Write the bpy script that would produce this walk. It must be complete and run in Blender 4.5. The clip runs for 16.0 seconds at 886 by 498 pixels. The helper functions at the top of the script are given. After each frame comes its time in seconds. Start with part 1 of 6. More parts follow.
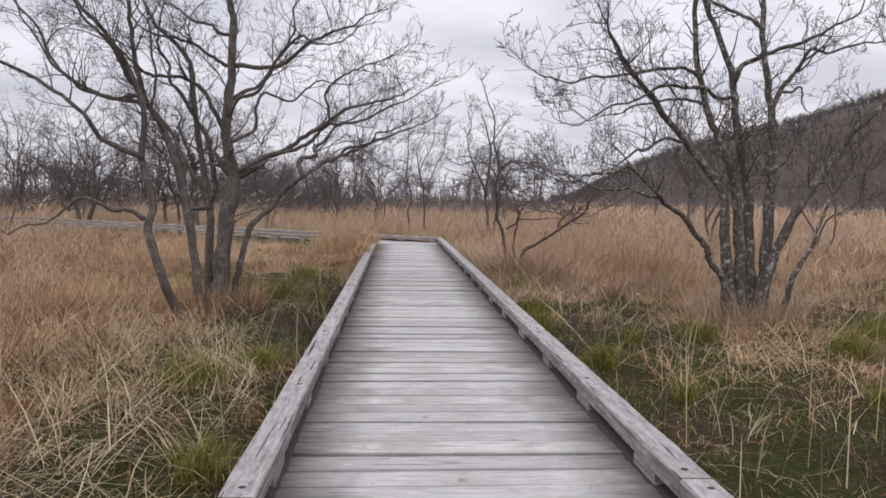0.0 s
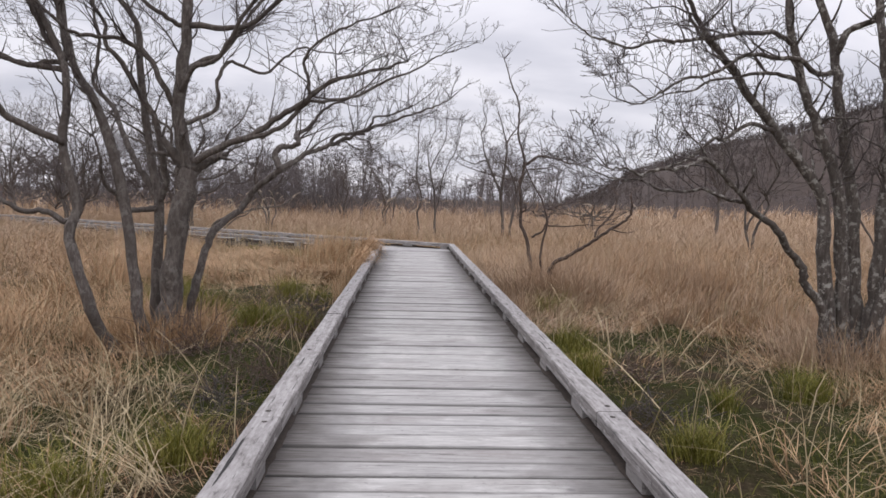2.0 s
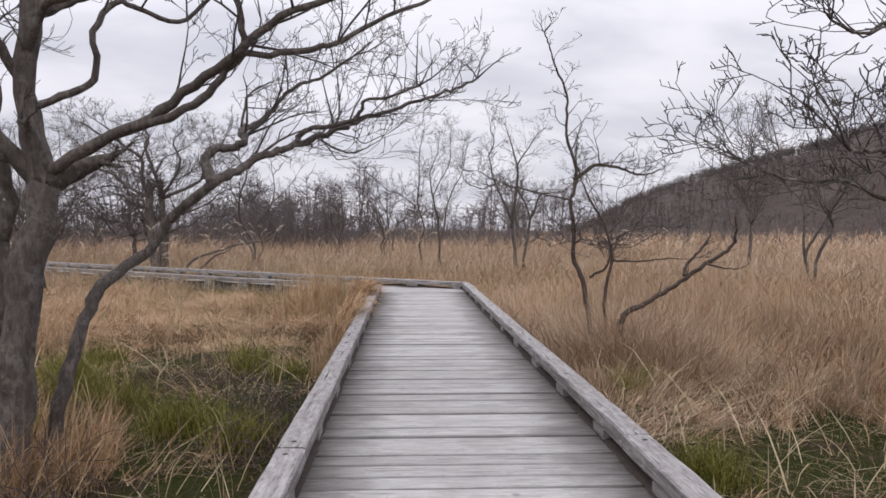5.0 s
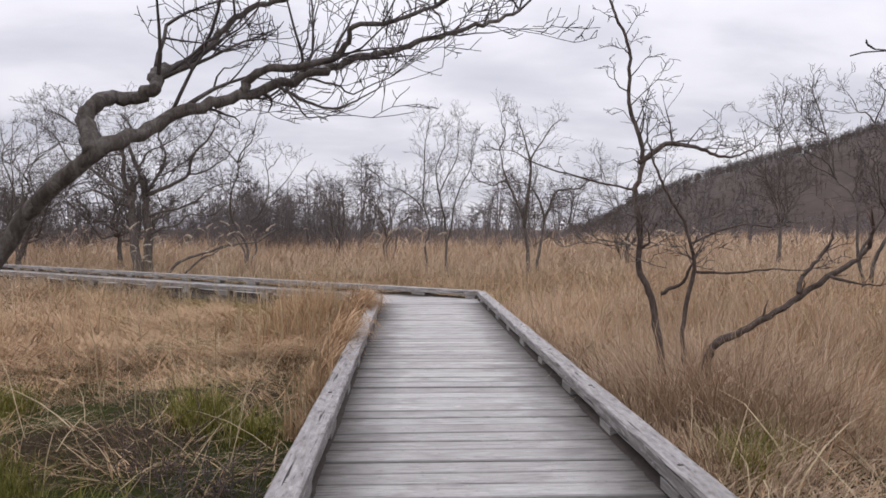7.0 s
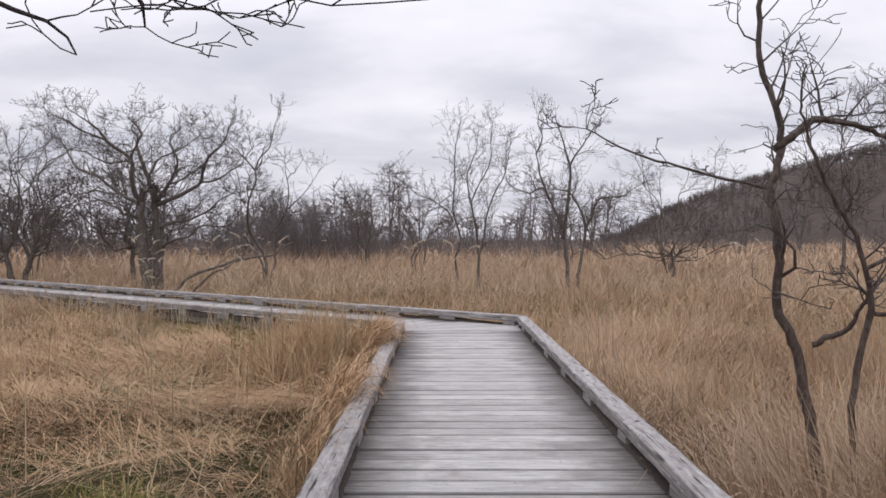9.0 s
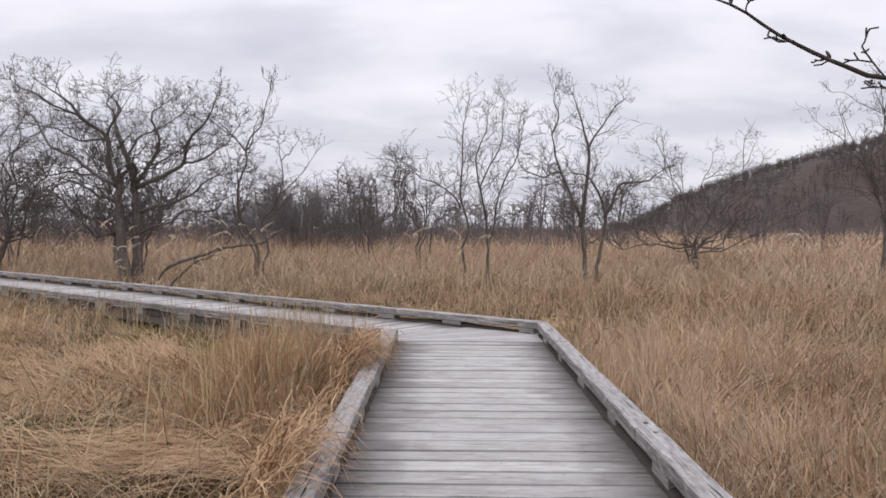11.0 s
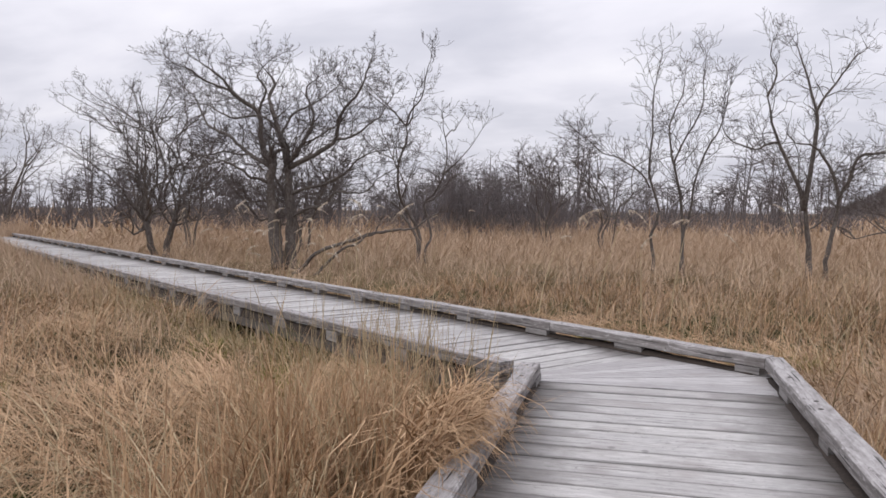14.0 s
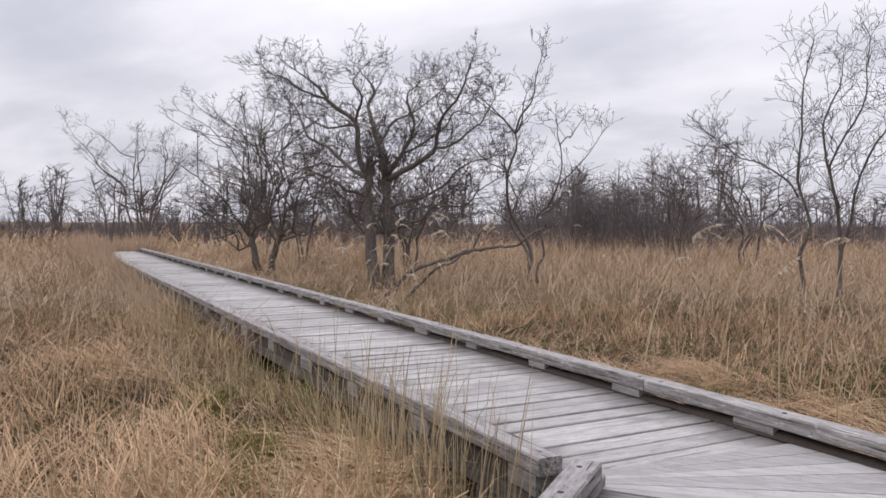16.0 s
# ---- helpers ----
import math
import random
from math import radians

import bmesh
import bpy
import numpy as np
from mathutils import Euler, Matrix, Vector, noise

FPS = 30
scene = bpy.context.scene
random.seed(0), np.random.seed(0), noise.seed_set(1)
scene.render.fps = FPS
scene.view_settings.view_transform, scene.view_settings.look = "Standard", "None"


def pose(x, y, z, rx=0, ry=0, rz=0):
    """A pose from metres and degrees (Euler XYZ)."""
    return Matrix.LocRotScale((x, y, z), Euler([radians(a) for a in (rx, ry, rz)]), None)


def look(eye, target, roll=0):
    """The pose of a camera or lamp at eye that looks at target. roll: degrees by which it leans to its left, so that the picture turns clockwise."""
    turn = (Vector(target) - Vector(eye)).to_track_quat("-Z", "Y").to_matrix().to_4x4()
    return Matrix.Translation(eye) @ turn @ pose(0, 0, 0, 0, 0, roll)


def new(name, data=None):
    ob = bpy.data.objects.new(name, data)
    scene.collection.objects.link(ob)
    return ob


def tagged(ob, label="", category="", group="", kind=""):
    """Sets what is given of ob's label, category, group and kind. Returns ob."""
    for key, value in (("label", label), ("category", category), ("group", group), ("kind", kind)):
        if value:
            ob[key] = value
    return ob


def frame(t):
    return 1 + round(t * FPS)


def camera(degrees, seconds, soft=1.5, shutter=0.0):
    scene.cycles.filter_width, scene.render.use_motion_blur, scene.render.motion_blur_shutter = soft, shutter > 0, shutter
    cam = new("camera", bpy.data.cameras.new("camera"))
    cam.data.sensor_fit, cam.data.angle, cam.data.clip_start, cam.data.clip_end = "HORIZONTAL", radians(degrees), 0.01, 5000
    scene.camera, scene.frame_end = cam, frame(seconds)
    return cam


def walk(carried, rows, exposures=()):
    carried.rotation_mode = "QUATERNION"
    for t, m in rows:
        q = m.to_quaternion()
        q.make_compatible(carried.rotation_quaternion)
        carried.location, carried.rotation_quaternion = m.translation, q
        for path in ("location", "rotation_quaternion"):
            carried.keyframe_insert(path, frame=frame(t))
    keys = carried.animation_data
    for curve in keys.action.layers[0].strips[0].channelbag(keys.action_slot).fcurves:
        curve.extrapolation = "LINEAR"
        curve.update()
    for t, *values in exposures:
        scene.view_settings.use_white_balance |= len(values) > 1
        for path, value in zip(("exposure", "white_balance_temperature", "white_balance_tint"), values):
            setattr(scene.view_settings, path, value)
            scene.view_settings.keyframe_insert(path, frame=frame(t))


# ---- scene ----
cam = camera(60.18, 16.0, soft=1.6)
ROWS = [
    (0.0, -0.335, 0.012, 1.330, 86.24, -0.85, -3.40),
    (0.5, -0.277, 0.606, 1.348, 86.04, -1.51, -3.34),
    (1.0, -0.258, 1.260, 1.332, 86.24, -0.86, -3.29),
    (1.5, -0.226, 1.895, 1.323, 86.07, -1.03, -3.65),
    (2.0, -0.220, 2.560, 1.335, 86.30, -1.46, -2.56),
    (2.5, -0.222, 3.148, 1.344, 86.86, -0.01, -2.61),
    (3.0, -0.258, 3.814, 1.336, 87.85, -0.59, -2.65),
    (3.5, -0.328, 4.407, 1.359, 87.69, 1.11, -3.09),
    (4.0, -0.339, 5.046, 1.338, 88.57, 0.71, -3.08),
    (6.5, -0.347, 7.986, 1.295, 88.57, -0.64, -2.29),
    (7.0, -0.392, 8.607, 1.314, 88.55, -0.07, -2.48),
    (7.5, -0.401, 9.162, 1.337, 88.34, -0.37, -1.87),
    (8.0, -0.402, 9.790, 1.347, 88.47, -0.04, -1.47),
    (8.5, -0.376, 10.326, 1.358, 89.41, 0.28, -0.57),
    (11.0, -0.281, 13.104, 1.378, 88.37, -0.36, 0.39),
    (11.5, -0.307, 13.624, 1.369, 88.67, 0.17, 1.27),
    (12.0, -0.257, 14.166, 1.366, 88.76, 0.68, 5.56),
    (12.5, -0.237, 14.723, 1.350, 89.78, 0.45, 7.92),
    (13.0, -0.213, 15.292, 1.316, 89.52, 0.52, 10.71),
    (13.5, -0.166, 15.846, 1.306, 88.31, 0.04, 13.63),
    (14.0, -0.155, 16.317, 1.340, 87.12, -0.48, 14.33),
    (14.5, -0.111, 16.857, 1.375, 86.78, -1.03, 18.04),
    (15.0, -0.096, 17.344, 1.390, 88.15, -1.20, 20.59),
    (15.5, -0.036, 17.893, 1.389, 88.16, -0.04, 22.45),
    (16.0, -0.028, 18.431, 1.361, 88.11, -0.30, 24.44),
]
walk(cam, [(t, pose(*place)) for t, *place in ROWS])

# ---- world, sun, exposure ----
SUN_UP, SUN_ROUND = radians(48), radians(200)
scene.view_settings.exposure = 0.0

world = bpy.data.worlds.new("overcast_sky")
scene.world = world
world.use_nodes = True


def link(tree, a, b):
    tree.links.new(a, b)


def nd(tree, kind, **values):
    n = tree.nodes.new(kind)
    for k, v in values.items():
        n.inputs[k].default_value = v
    return n


def ramp(tree, fac, stops, mode="LINEAR"):
    r = tree.nodes.new("ShaderNodeValToRGB")
    r.color_ramp.interpolation = mode
    e = r.color_ramp.elements
    while len(e) < len(stops):
        e.new(0.5)
    for el, (pos, col) in zip(e, stops):
        el.position = pos
        el.color = (*col, 1) if len(col) == 3 else (col[0], col[0], col[0], 1)
    link(tree, fac, r.inputs["Fac"])
    return r.outputs["Color"]


def math_node(tree, op, a, b=None):
    m = tree.nodes.new("ShaderNodeMath")
    m.operation = op
    for sock, v in zip(m.inputs, (a, b)):
        if v is None:
            continue
        if isinstance(v, (int, float)):
            sock.default_value = v
        else:
            link(tree, v, sock)
    return m.outputs[0]


def mix_colour(tree, fac, a, b, mode="MIX"):
    m = tree.nodes.new("ShaderNodeMix")
    m.data_type, m.blend_type = "RGBA", mode
    for sock, v in ((m.inputs[0], fac), (m.inputs[6], a), (m.inputs[7], b)):
        if isinstance(v, (int, float)):
            sock.default_value = v
        elif isinstance(v, tuple):
            sock.default_value = (*v, 1)
        else:
            link(tree, v, sock)
    return m.outputs[2]


def build_world():
    t = world.node_tree
    t.nodes.clear()
    out = t.nodes.new("ShaderNodeOutputWorld")
    co = t.nodes.new("ShaderNodeTexCoord")
    sep = t.nodes.new("ShaderNodeSeparateXYZ")
    link(t, co.outputs["Generated"], sep.inputs[0])
    up = math_node(t, "MAXIMUM", sep.outputs["Z"], 0.0)
    # cloud deck: direction projected on a high flat layer
    deck = t.nodes.new("ShaderNodeVectorMath")
    deck.operation = "DIVIDE"
    flat = t.nodes.new("ShaderNodeCombineXYZ")
    low = math_node(t, "ADD", up, 0.30)
    for k in ("X", "Y", "Z"):
        link(t, low, flat.inputs[k])
    link(t, co.outputs["Generated"], deck.inputs[0])
    link(t, flat.outputs[0], deck.inputs[1])
    place = nd(t, "ShaderNodeMapping", Location=(3.1, 1.7, 0.4), Scale=(0.75, 1.2, 0.25))
    link(t, deck.outputs[0], place.inputs["Vector"])
    big = nd(t, "ShaderNodeTexNoise", Scale=2.2, Detail=6.0, Roughness=0.48, Distortion=0.2)
    link(t, place.outputs[0], big.inputs["Vector"])
    clouds = ramp(t, big.outputs["Fac"], [(0.28, (0.70, 0.706, 0.812)), (0.44, (0.838, 0.834, 0.934)), (0.54, (0.975, 0.962, 1.06)), (0.68, (1.10, 1.08, 1.155))])
    # an overcast sky is brighter overhead than at the horizon
    lift = math_node(t, "ADD", math_node(t, "MULTIPLY", math_node(t, "POWER", up, 1.3), 1.05), 0.90)
    grey = mix_colour(t, 1.0, clouds, lift, "MULTIPLY")
    sky = t.nodes.new("ShaderNodeTexSky")
    sky.sky_type, sky.sun_disc, sky.sun_elevation, sky.sun_rotation = "NISHITA", False, SUN_UP, SUN_ROUND
    back_sky = nd(t, "ShaderNodeBackground", Strength=0.05)
    back_grey = nd(t, "ShaderNodeBackground", Strength=0.90)
    link(t, sky.outputs[0], back_sky.inputs["Color"])
    link(t, grey, back_grey.inputs["Color"])
    both = nd(t, "ShaderNodeMixShader", Fac=0.94)
    link(t, back_sky.outputs[0], both.inputs[1])
    link(t, back_grey.outputs[0], both.inputs[2])
    link(t, both.outputs[0], out.inputs["Surface"])


build_world()
sun = new("sun", bpy.data.lights.new("sun", "SUN"))
sun.data.energy, sun.data.angle, sun.data.color = 0.6, radians(40), (1.0, 0.97, 0.93)
sun.matrix_world = look((0, 0, 30), Vector((0, 0, 30)) - 10 * Vector((math.sin(SUN_ROUND) * math.cos(SUN_UP), math.cos(SUN_ROUND) * math.cos(SUN_UP), math.sin(SUN_UP))))


# ---- materials ----
def material(name):
    m = bpy.data.materials.new(name)
    m.use_nodes = True
    t = m.node_tree
    return m, t, t.nodes["Principled BSDF"]


def bump(t, bsdf, height, strength, distance):
    b = nd(t, "ShaderNodeBump", Strength=strength, Distance=distance)
    link(t, height, b.inputs["Height"])
    link(t, b.outputs[0], bsdf.inputs["Normal"])


def wood(name, dark, mid, pale, along, stain, crack=0.5, wear=0.0, flake=0.3, top_light=0.0):
    """Weathered timber; along: which local axis the grain runs on (0 x, 1 y)."""
    m, t, b = material(name)
    co = t.nodes.new("ShaderNodeTexCoord")
    info = t.nodes.new("ShaderNodeObjectInfo")
    shift = t.nodes.new("ShaderNodeVectorMath")
    shift.operation = "MULTIPLY_ADD"
    shift.inputs[1].default_value = (1, 1, 1)
    seed = t.nodes.new("ShaderNodeCombineXYZ")
    for k, f in (("X", 37.0), ("Y", 53.0), ("Z", 11.0)):
        link(t, math_node(t, "MULTIPLY", info.outputs["Random"], f), seed.inputs[k])
    link(t, co.outputs["Object"], shift.inputs[0])
    link(t, seed.outputs[0], shift.inputs[2])
    long_, wide = (2.6, 24.0) if along == 0 else (1.6, 30.0)
    grain_map = nd(t, "ShaderNodeMapping", Scale=(long_, wide, wide) if along == 0 else (wide, long_, wide))
    link(t, shift.outputs[0], grain_map.inputs["Vector"])
    grain = nd(t, "ShaderNodeTexNoise", Scale=1.6, Detail=8.0, Roughness=0.66, Distortion=0.12)
    link(t, grain_map.outputs[0], grain.inputs["Vector"])
    crack_map = nd(t, "ShaderNodeMapping", Scale=(2.4, 55, 55) if along == 0 else (42, 1.3, 42))
    link(t, shift.outputs[0], crack_map.inputs["Vector"])
    cracks = nd(t, "ShaderNodeTexNoise", Scale=1.0, Detail=4.0, Roughness=0.55, Distortion=0.1)
    link(t, crack_map.outputs[0], cracks.inputs["Vector"])
    blot = nd(t, "ShaderNodeTexNoise", Scale=2.3, Detail=5.0, Roughness=0.6)
    link(t, shift.outputs[0], blot.inputs["Vector"])
    base = ramp(t, grain.outputs["Fac"], [(0.28, dark), (0.5, mid), (0.72, pale)])
    chip_map = nd(t, "ShaderNodeMapping", Scale=(9, 34, 34) if along == 0 else (34, 9, 34))
    link(t, shift.outputs[0], chip_map.inputs["Vector"])
    chips = nd(t, "ShaderNodeTexNoise", Scale=1.0, Detail=6.0, Roughness=0.7)
    link(t, chip_map.outputs[0], chips.inputs["Vector"])
    base = mix_colour(t, math_node(t, "MULTIPLY", ramp(t, chips.outputs["Fac"], [(0.56, (0.0,)), (0.66, (1.0,))]), flake), base, tuple(1.12 * c for c in pale))
    base = mix_colour(t, math_node(t, "MULTIPLY", ramp(t, chips.outputs["Fac"], [(0.32, (1.0,)), (0.42, (0.0,))]), flake), base, tuple(0.8 * c for c in dark))
    tone = ramp(t, info.outputs["Random"], [(0.0, (0.83, 0.82, 0.815)), (0.5, (0.97, 0.97, 0.97)), (1.0, (1.10, 1.10, 1.09))])
    base = mix_colour(t, 1.0, base, tone, "MULTIPLY")
    pits = nd(t, "ShaderNodeTexNoise", Scale=34.0, Detail=4.0, Roughness=0.6)
    link(t, shift.outputs[0], pits.inputs["Vector"])
    base = mix_colour(t, math_node(t, "MULTIPLY", ramp(t, pits.outputs["Fac"], [(0.30, (1.0,)), (0.37, (0.0,))]), flake), base, tuple(0.5 * c for c in dark))
    wet = ramp(t, blot.outputs["Fac"], [(0.50, (0.0,)), (0.72, (1.0,))])
    base = mix_colour(t, math_node(t, "MULTIPLY", wet, 0.75), base, stain)
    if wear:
        # feet keep the boards' middle pale; algae and painted shade darken the untrodden ends
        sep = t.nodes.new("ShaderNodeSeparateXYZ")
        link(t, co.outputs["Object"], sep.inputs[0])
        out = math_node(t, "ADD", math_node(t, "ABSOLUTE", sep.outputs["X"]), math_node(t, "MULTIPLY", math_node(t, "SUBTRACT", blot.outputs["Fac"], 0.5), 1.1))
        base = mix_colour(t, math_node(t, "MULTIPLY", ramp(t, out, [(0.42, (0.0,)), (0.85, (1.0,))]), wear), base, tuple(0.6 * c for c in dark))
        # dirt and the rail gap's shade, both put into the end colour
        dirt_shade = math_node(t, "ADD", math_node(t, "ABSOLUTE", sep.outputs["X"]), math_node(t, "MULTIPLY", math_node(t, "SUBTRACT", grain.outputs["Fac"], 0.5), 0.95))
        base = mix_colour(t, math_node(t, "MULTIPLY", ramp(t, dirt_shade, [(0.52, (0.0,)), (0.74, (0.45,)), (0.88, (1.0,))]), 0.86), base, (0.080, 0.066, 0.058))
    if wear:
        # grime along the plank's long edges and a few knots
        rim = math_node(t, "ADD", math_node(t, "ABSOLUTE", sep.outputs["Y"]), math_node(t, "MULTIPLY", math_node(t, "SUBTRACT", chips.outputs["Fac"], 0.5), 0.05))
        base = mix_colour(t, math_node(t, "MULTIPLY", ramp(t, rim, [(0.078, (0.0,)), (0.098, (1.0,))]), 0.55), base, tuple(0.45 * c for c in dark))
        knot = nd(t, "ShaderNodeTexVoronoi", Scale=2.6)
        link(t, shift.outputs[0], knot.inputs["Vector"])
        base = mix_colour(t, math_node(t, "MULTIPLY", ramp(t, knot.outputs["Distance"], [(0.035, (1.0,)), (0.075, (0.0,))]), 0.6), base, tuple(0.45 * c for c in dark))
    if top_light:
        # brighter sky light on upward faces, painted into the colour and broken by chips
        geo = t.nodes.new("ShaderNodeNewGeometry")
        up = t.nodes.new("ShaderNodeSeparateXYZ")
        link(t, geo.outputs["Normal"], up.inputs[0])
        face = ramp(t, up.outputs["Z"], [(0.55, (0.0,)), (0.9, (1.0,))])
        top_mask = math_node(t, "MULTIPLY", face, ramp(t, chips.outputs["Fac"], [(0.36, (0.25,)), (0.55, (1.0,))]))
        base = mix_colour(t, math_node(t, "MULTIPLY", top_mask, top_light), base, pale)
    split = ramp(t, cracks.outputs["Fac"], [(0.33, (1.0,)), (0.38, (0.0,))])
    base = mix_colour(t, math_node(t, "MULTIPLY", split, crack), base, tuple(0.25 * c for c in dark))
    link(t, base, b.inputs["Base Color"])
    b.inputs["Roughness"].default_value = 0.82
    height = math_node(t, "SUBTRACT", grain.outputs["Fac"], math_node(t, "MULTIPLY", split, 0.8))
    bump(t, b, height, 0.45, 0.006)
    return m


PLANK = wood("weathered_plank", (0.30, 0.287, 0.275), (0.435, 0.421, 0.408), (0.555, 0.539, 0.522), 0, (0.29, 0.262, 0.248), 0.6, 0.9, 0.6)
PLANK_PLAIN = wood("weathered_board", (0.30, 0.285, 0.28), (0.41, 0.395, 0.39), (0.50, 0.485, 0.48), 0, (0.29, 0.265, 0.25), 0.45, 0.0, 0.5)
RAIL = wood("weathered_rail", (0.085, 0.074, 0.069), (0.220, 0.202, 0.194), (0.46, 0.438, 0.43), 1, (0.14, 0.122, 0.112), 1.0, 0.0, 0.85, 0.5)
BLOCKWOOD = wood("shaded_block", (0.12, 0.11, 0.105), (0.25, 0.235, 0.225), (0.36, 0.34, 0.33), 1, (0.14, 0.13, 0.12), 0.6, 0.0, 0.4)
BEARER = wood("damp_bearer", (0.06, 0.053, 0.046), (0.115, 0.10, 0.09), (0.18, 0.16, 0.145), 1, (0.08, 0.075, 0.06), 0.6)


def bark(name, dark, mid, pale, patch, amount=0.6):
    m, t, b = material(name)
    co = t.nodes.new("ShaderNodeTexCoord")
    mp = nd(t, "ShaderNodeMapping", Scale=(26, 26, 7))
    link(t, co.outputs["Object"], mp.inputs["Vector"])
    n1 = nd(t, "ShaderNodeTexNoise", Scale=1.0, Detail=8.0, Roughness=0.7, Distortion=0.4)
    link(t, mp.outputs[0], n1.inputs["Vector"])
    n2 = nd(t, "ShaderNodeTexNoise", Scale=13.0, Detail=5.0, Roughness=0.7)
    link(t, co.outputs["Object"], n2.inputs["Vector"])
    n3 = nd(t, "ShaderNodeTexNoise", Scale=1.6, Detail=3.0)
    link(t, co.outputs["Object"], n3.inputs["Vector"])
    col = ramp(t, n1.outputs["Fac"], [(0.32, dark), (0.50, mid), (0.66, pale)])
    lichen = ramp(t, n2.outputs["Fac"], [(0.53, (0.0,)), (0.60, (1.0,))])
    col = mix_colour(t, math_node(t, "MULTIPLY", lichen, amount), col, patch)
    col = mix_colour(t, ramp(t, n3.outputs["Fac"], [(0.40, (0.0,)), (0.65, (0.6,))]), col, tuple(0.7 * c for c in mid))
    link(t, col, b.inputs["Base Color"])
    b.inputs["Roughness"].default_value = 0.9
    bump(t, b, n1.outputs["Fac"], 0.9, 0.03)
    return m


BARK = bark("alder_bark", (0.044, 0.035, 0.030), (0.112, 0.092, 0.080), (0.20, 0.174, 0.155), (0.27, 0.25, 0.23), 0.45)
BARK_PALE = bark("lichened_bark", (0.038, 0.029, 0.025), (0.100, 0.082, 0.070), (0.19, 0.165, 0.145), (0.44, 0.42, 0.38), 0.8)
BARK_DARK = bark("dark_wet_bark", (0.030, 0.021, 0.017), (0.088, 0.062, 0.050), (0.165, 0.128, 0.106), (0.21, 0.18, 0.16), 0.3)
TWIG = bark("twig_bark", (0.060, 0.048, 0.046), (0.100, 0.082, 0.078), (0.15, 0.128, 0.12), (0.12, 0.10, 0.096))
TWIG_RED = bark("dead_branch_bark", (0.07, 0.045, 0.035), (0.14, 0.09, 0.07), (0.22, 0.16, 0.13), (0.2, 0.17, 0.15))
# aerial haze is put into this paler, greyer bark colour
HAZED_WOOD = bark("hazed_wood_bark", (0.10, 0.085, 0.086), (0.15, 0.13, 0.13), (0.20, 0.175, 0.175), (0.18, 0.16, 0.16))
HILL_WOOD = bark("hill_wood_bark", (0.064, 0.047, 0.041), (0.098, 0.074, 0.064), (0.138, 0.108, 0.095), (0.115, 0.091, 0.080))


def straw(name, stops, rough=0.8):
    """Dry leaves: a colour for each blade, drifting in wide patches."""
    m, t, b = material(name)
    geo = t.nodes.new("ShaderNodeNewGeometry")
    co = t.nodes.new("ShaderNodeTexCoord")
    n = nd(t, "ShaderNodeTexNoise", Scale=0.55, Detail=3.0, Roughness=0.6)
    link(t, co.outputs["Object"], n.inputs["Vector"])
    fine = nd(t, "ShaderNodeTexNoise", Scale=22.0, Detail=2.0)
    link(t, co.outputs["Object"], fine.inputs["Vector"])
    clump = nd(t, "ShaderNodeTexNoise", Scale=4.5, Detail=2.0, Roughness=0.6)
    link(t, co.outputs["Object"], clump.inputs["Vector"])
    v = math_node(t, "ADD", math_node(t, "MULTIPLY", geo.outputs["Random Per Island"], 0.42), math_node(t, "MULTIPLY", n.outputs["Fac"], 0.33))
    v = math_node(t, "ADD", v, math_node(t, "MULTIPLY", clump.outputs["Fac"], 0.25))
    v = math_node(t, "ADD", v, math_node(t, "MULTIPLY", math_node(t, "SUBTRACT", fine.outputs["Fac"], 0.5), 0.25))
    link(t, ramp(t, v, stops), b.inputs["Base Color"])
    b.inputs["Roughness"].default_value = rough
    b.inputs["Specular IOR Level"].default_value = 0.25
    return m


STRAW = straw("dry_reed_straw", [(0.18, (0.184, 0.109, 0.062)), (0.40, (0.364, 0.232, 0.131)), (0.60, (0.502, 0.335, 0.196)), (0.84, (0.687, 0.494, 0.313))])
# straw greyed for distance haze in its colour; paler nearby grass shares it
STRAW_FAR = straw("far_reed_straw", [(0.18, (0.278, 0.190, 0.126)), (0.45, (0.412, 0.294, 0.201)), (0.65, (0.512, 0.379, 0.267)), (0.88, (0.632, 0.496, 0.365))])
STRAW_GREY = straw("bleached_straw", [(0.10, (0.120, 0.090, 0.051)), (0.4, (0.330, 0.255, 0.152)), (0.7, (0.520, 0.420, 0.267)), (0.92, (0.720, 0.640, 0.460))])
STRAW_RUST = straw("rusty_dead_leaves", [(0.10, (0.17, 0.09, 0.05)), (0.4, (0.31, 0.185, 0.105)), (0.7, (0.43, 0.28, 0.165)), (0.95, (0.54, 0.40, 0.27))])
SEDGE = straw("green_sedge", [(0.12, (0.055, 0.056, 0.010)), (0.38, (0.125, 0.124, 0.020)), (0.62, (0.220, 0.202, 0.040)), (0.88, (0.37, 0.29, 0.12))], 0.6)
PLUME = straw("reed_plume", [(0.10, (0.36, 0.29, 0.21)), (0.5, (0.52, 0.44, 0.34)), (0.9, (0.66, 0.59, 0.49))])


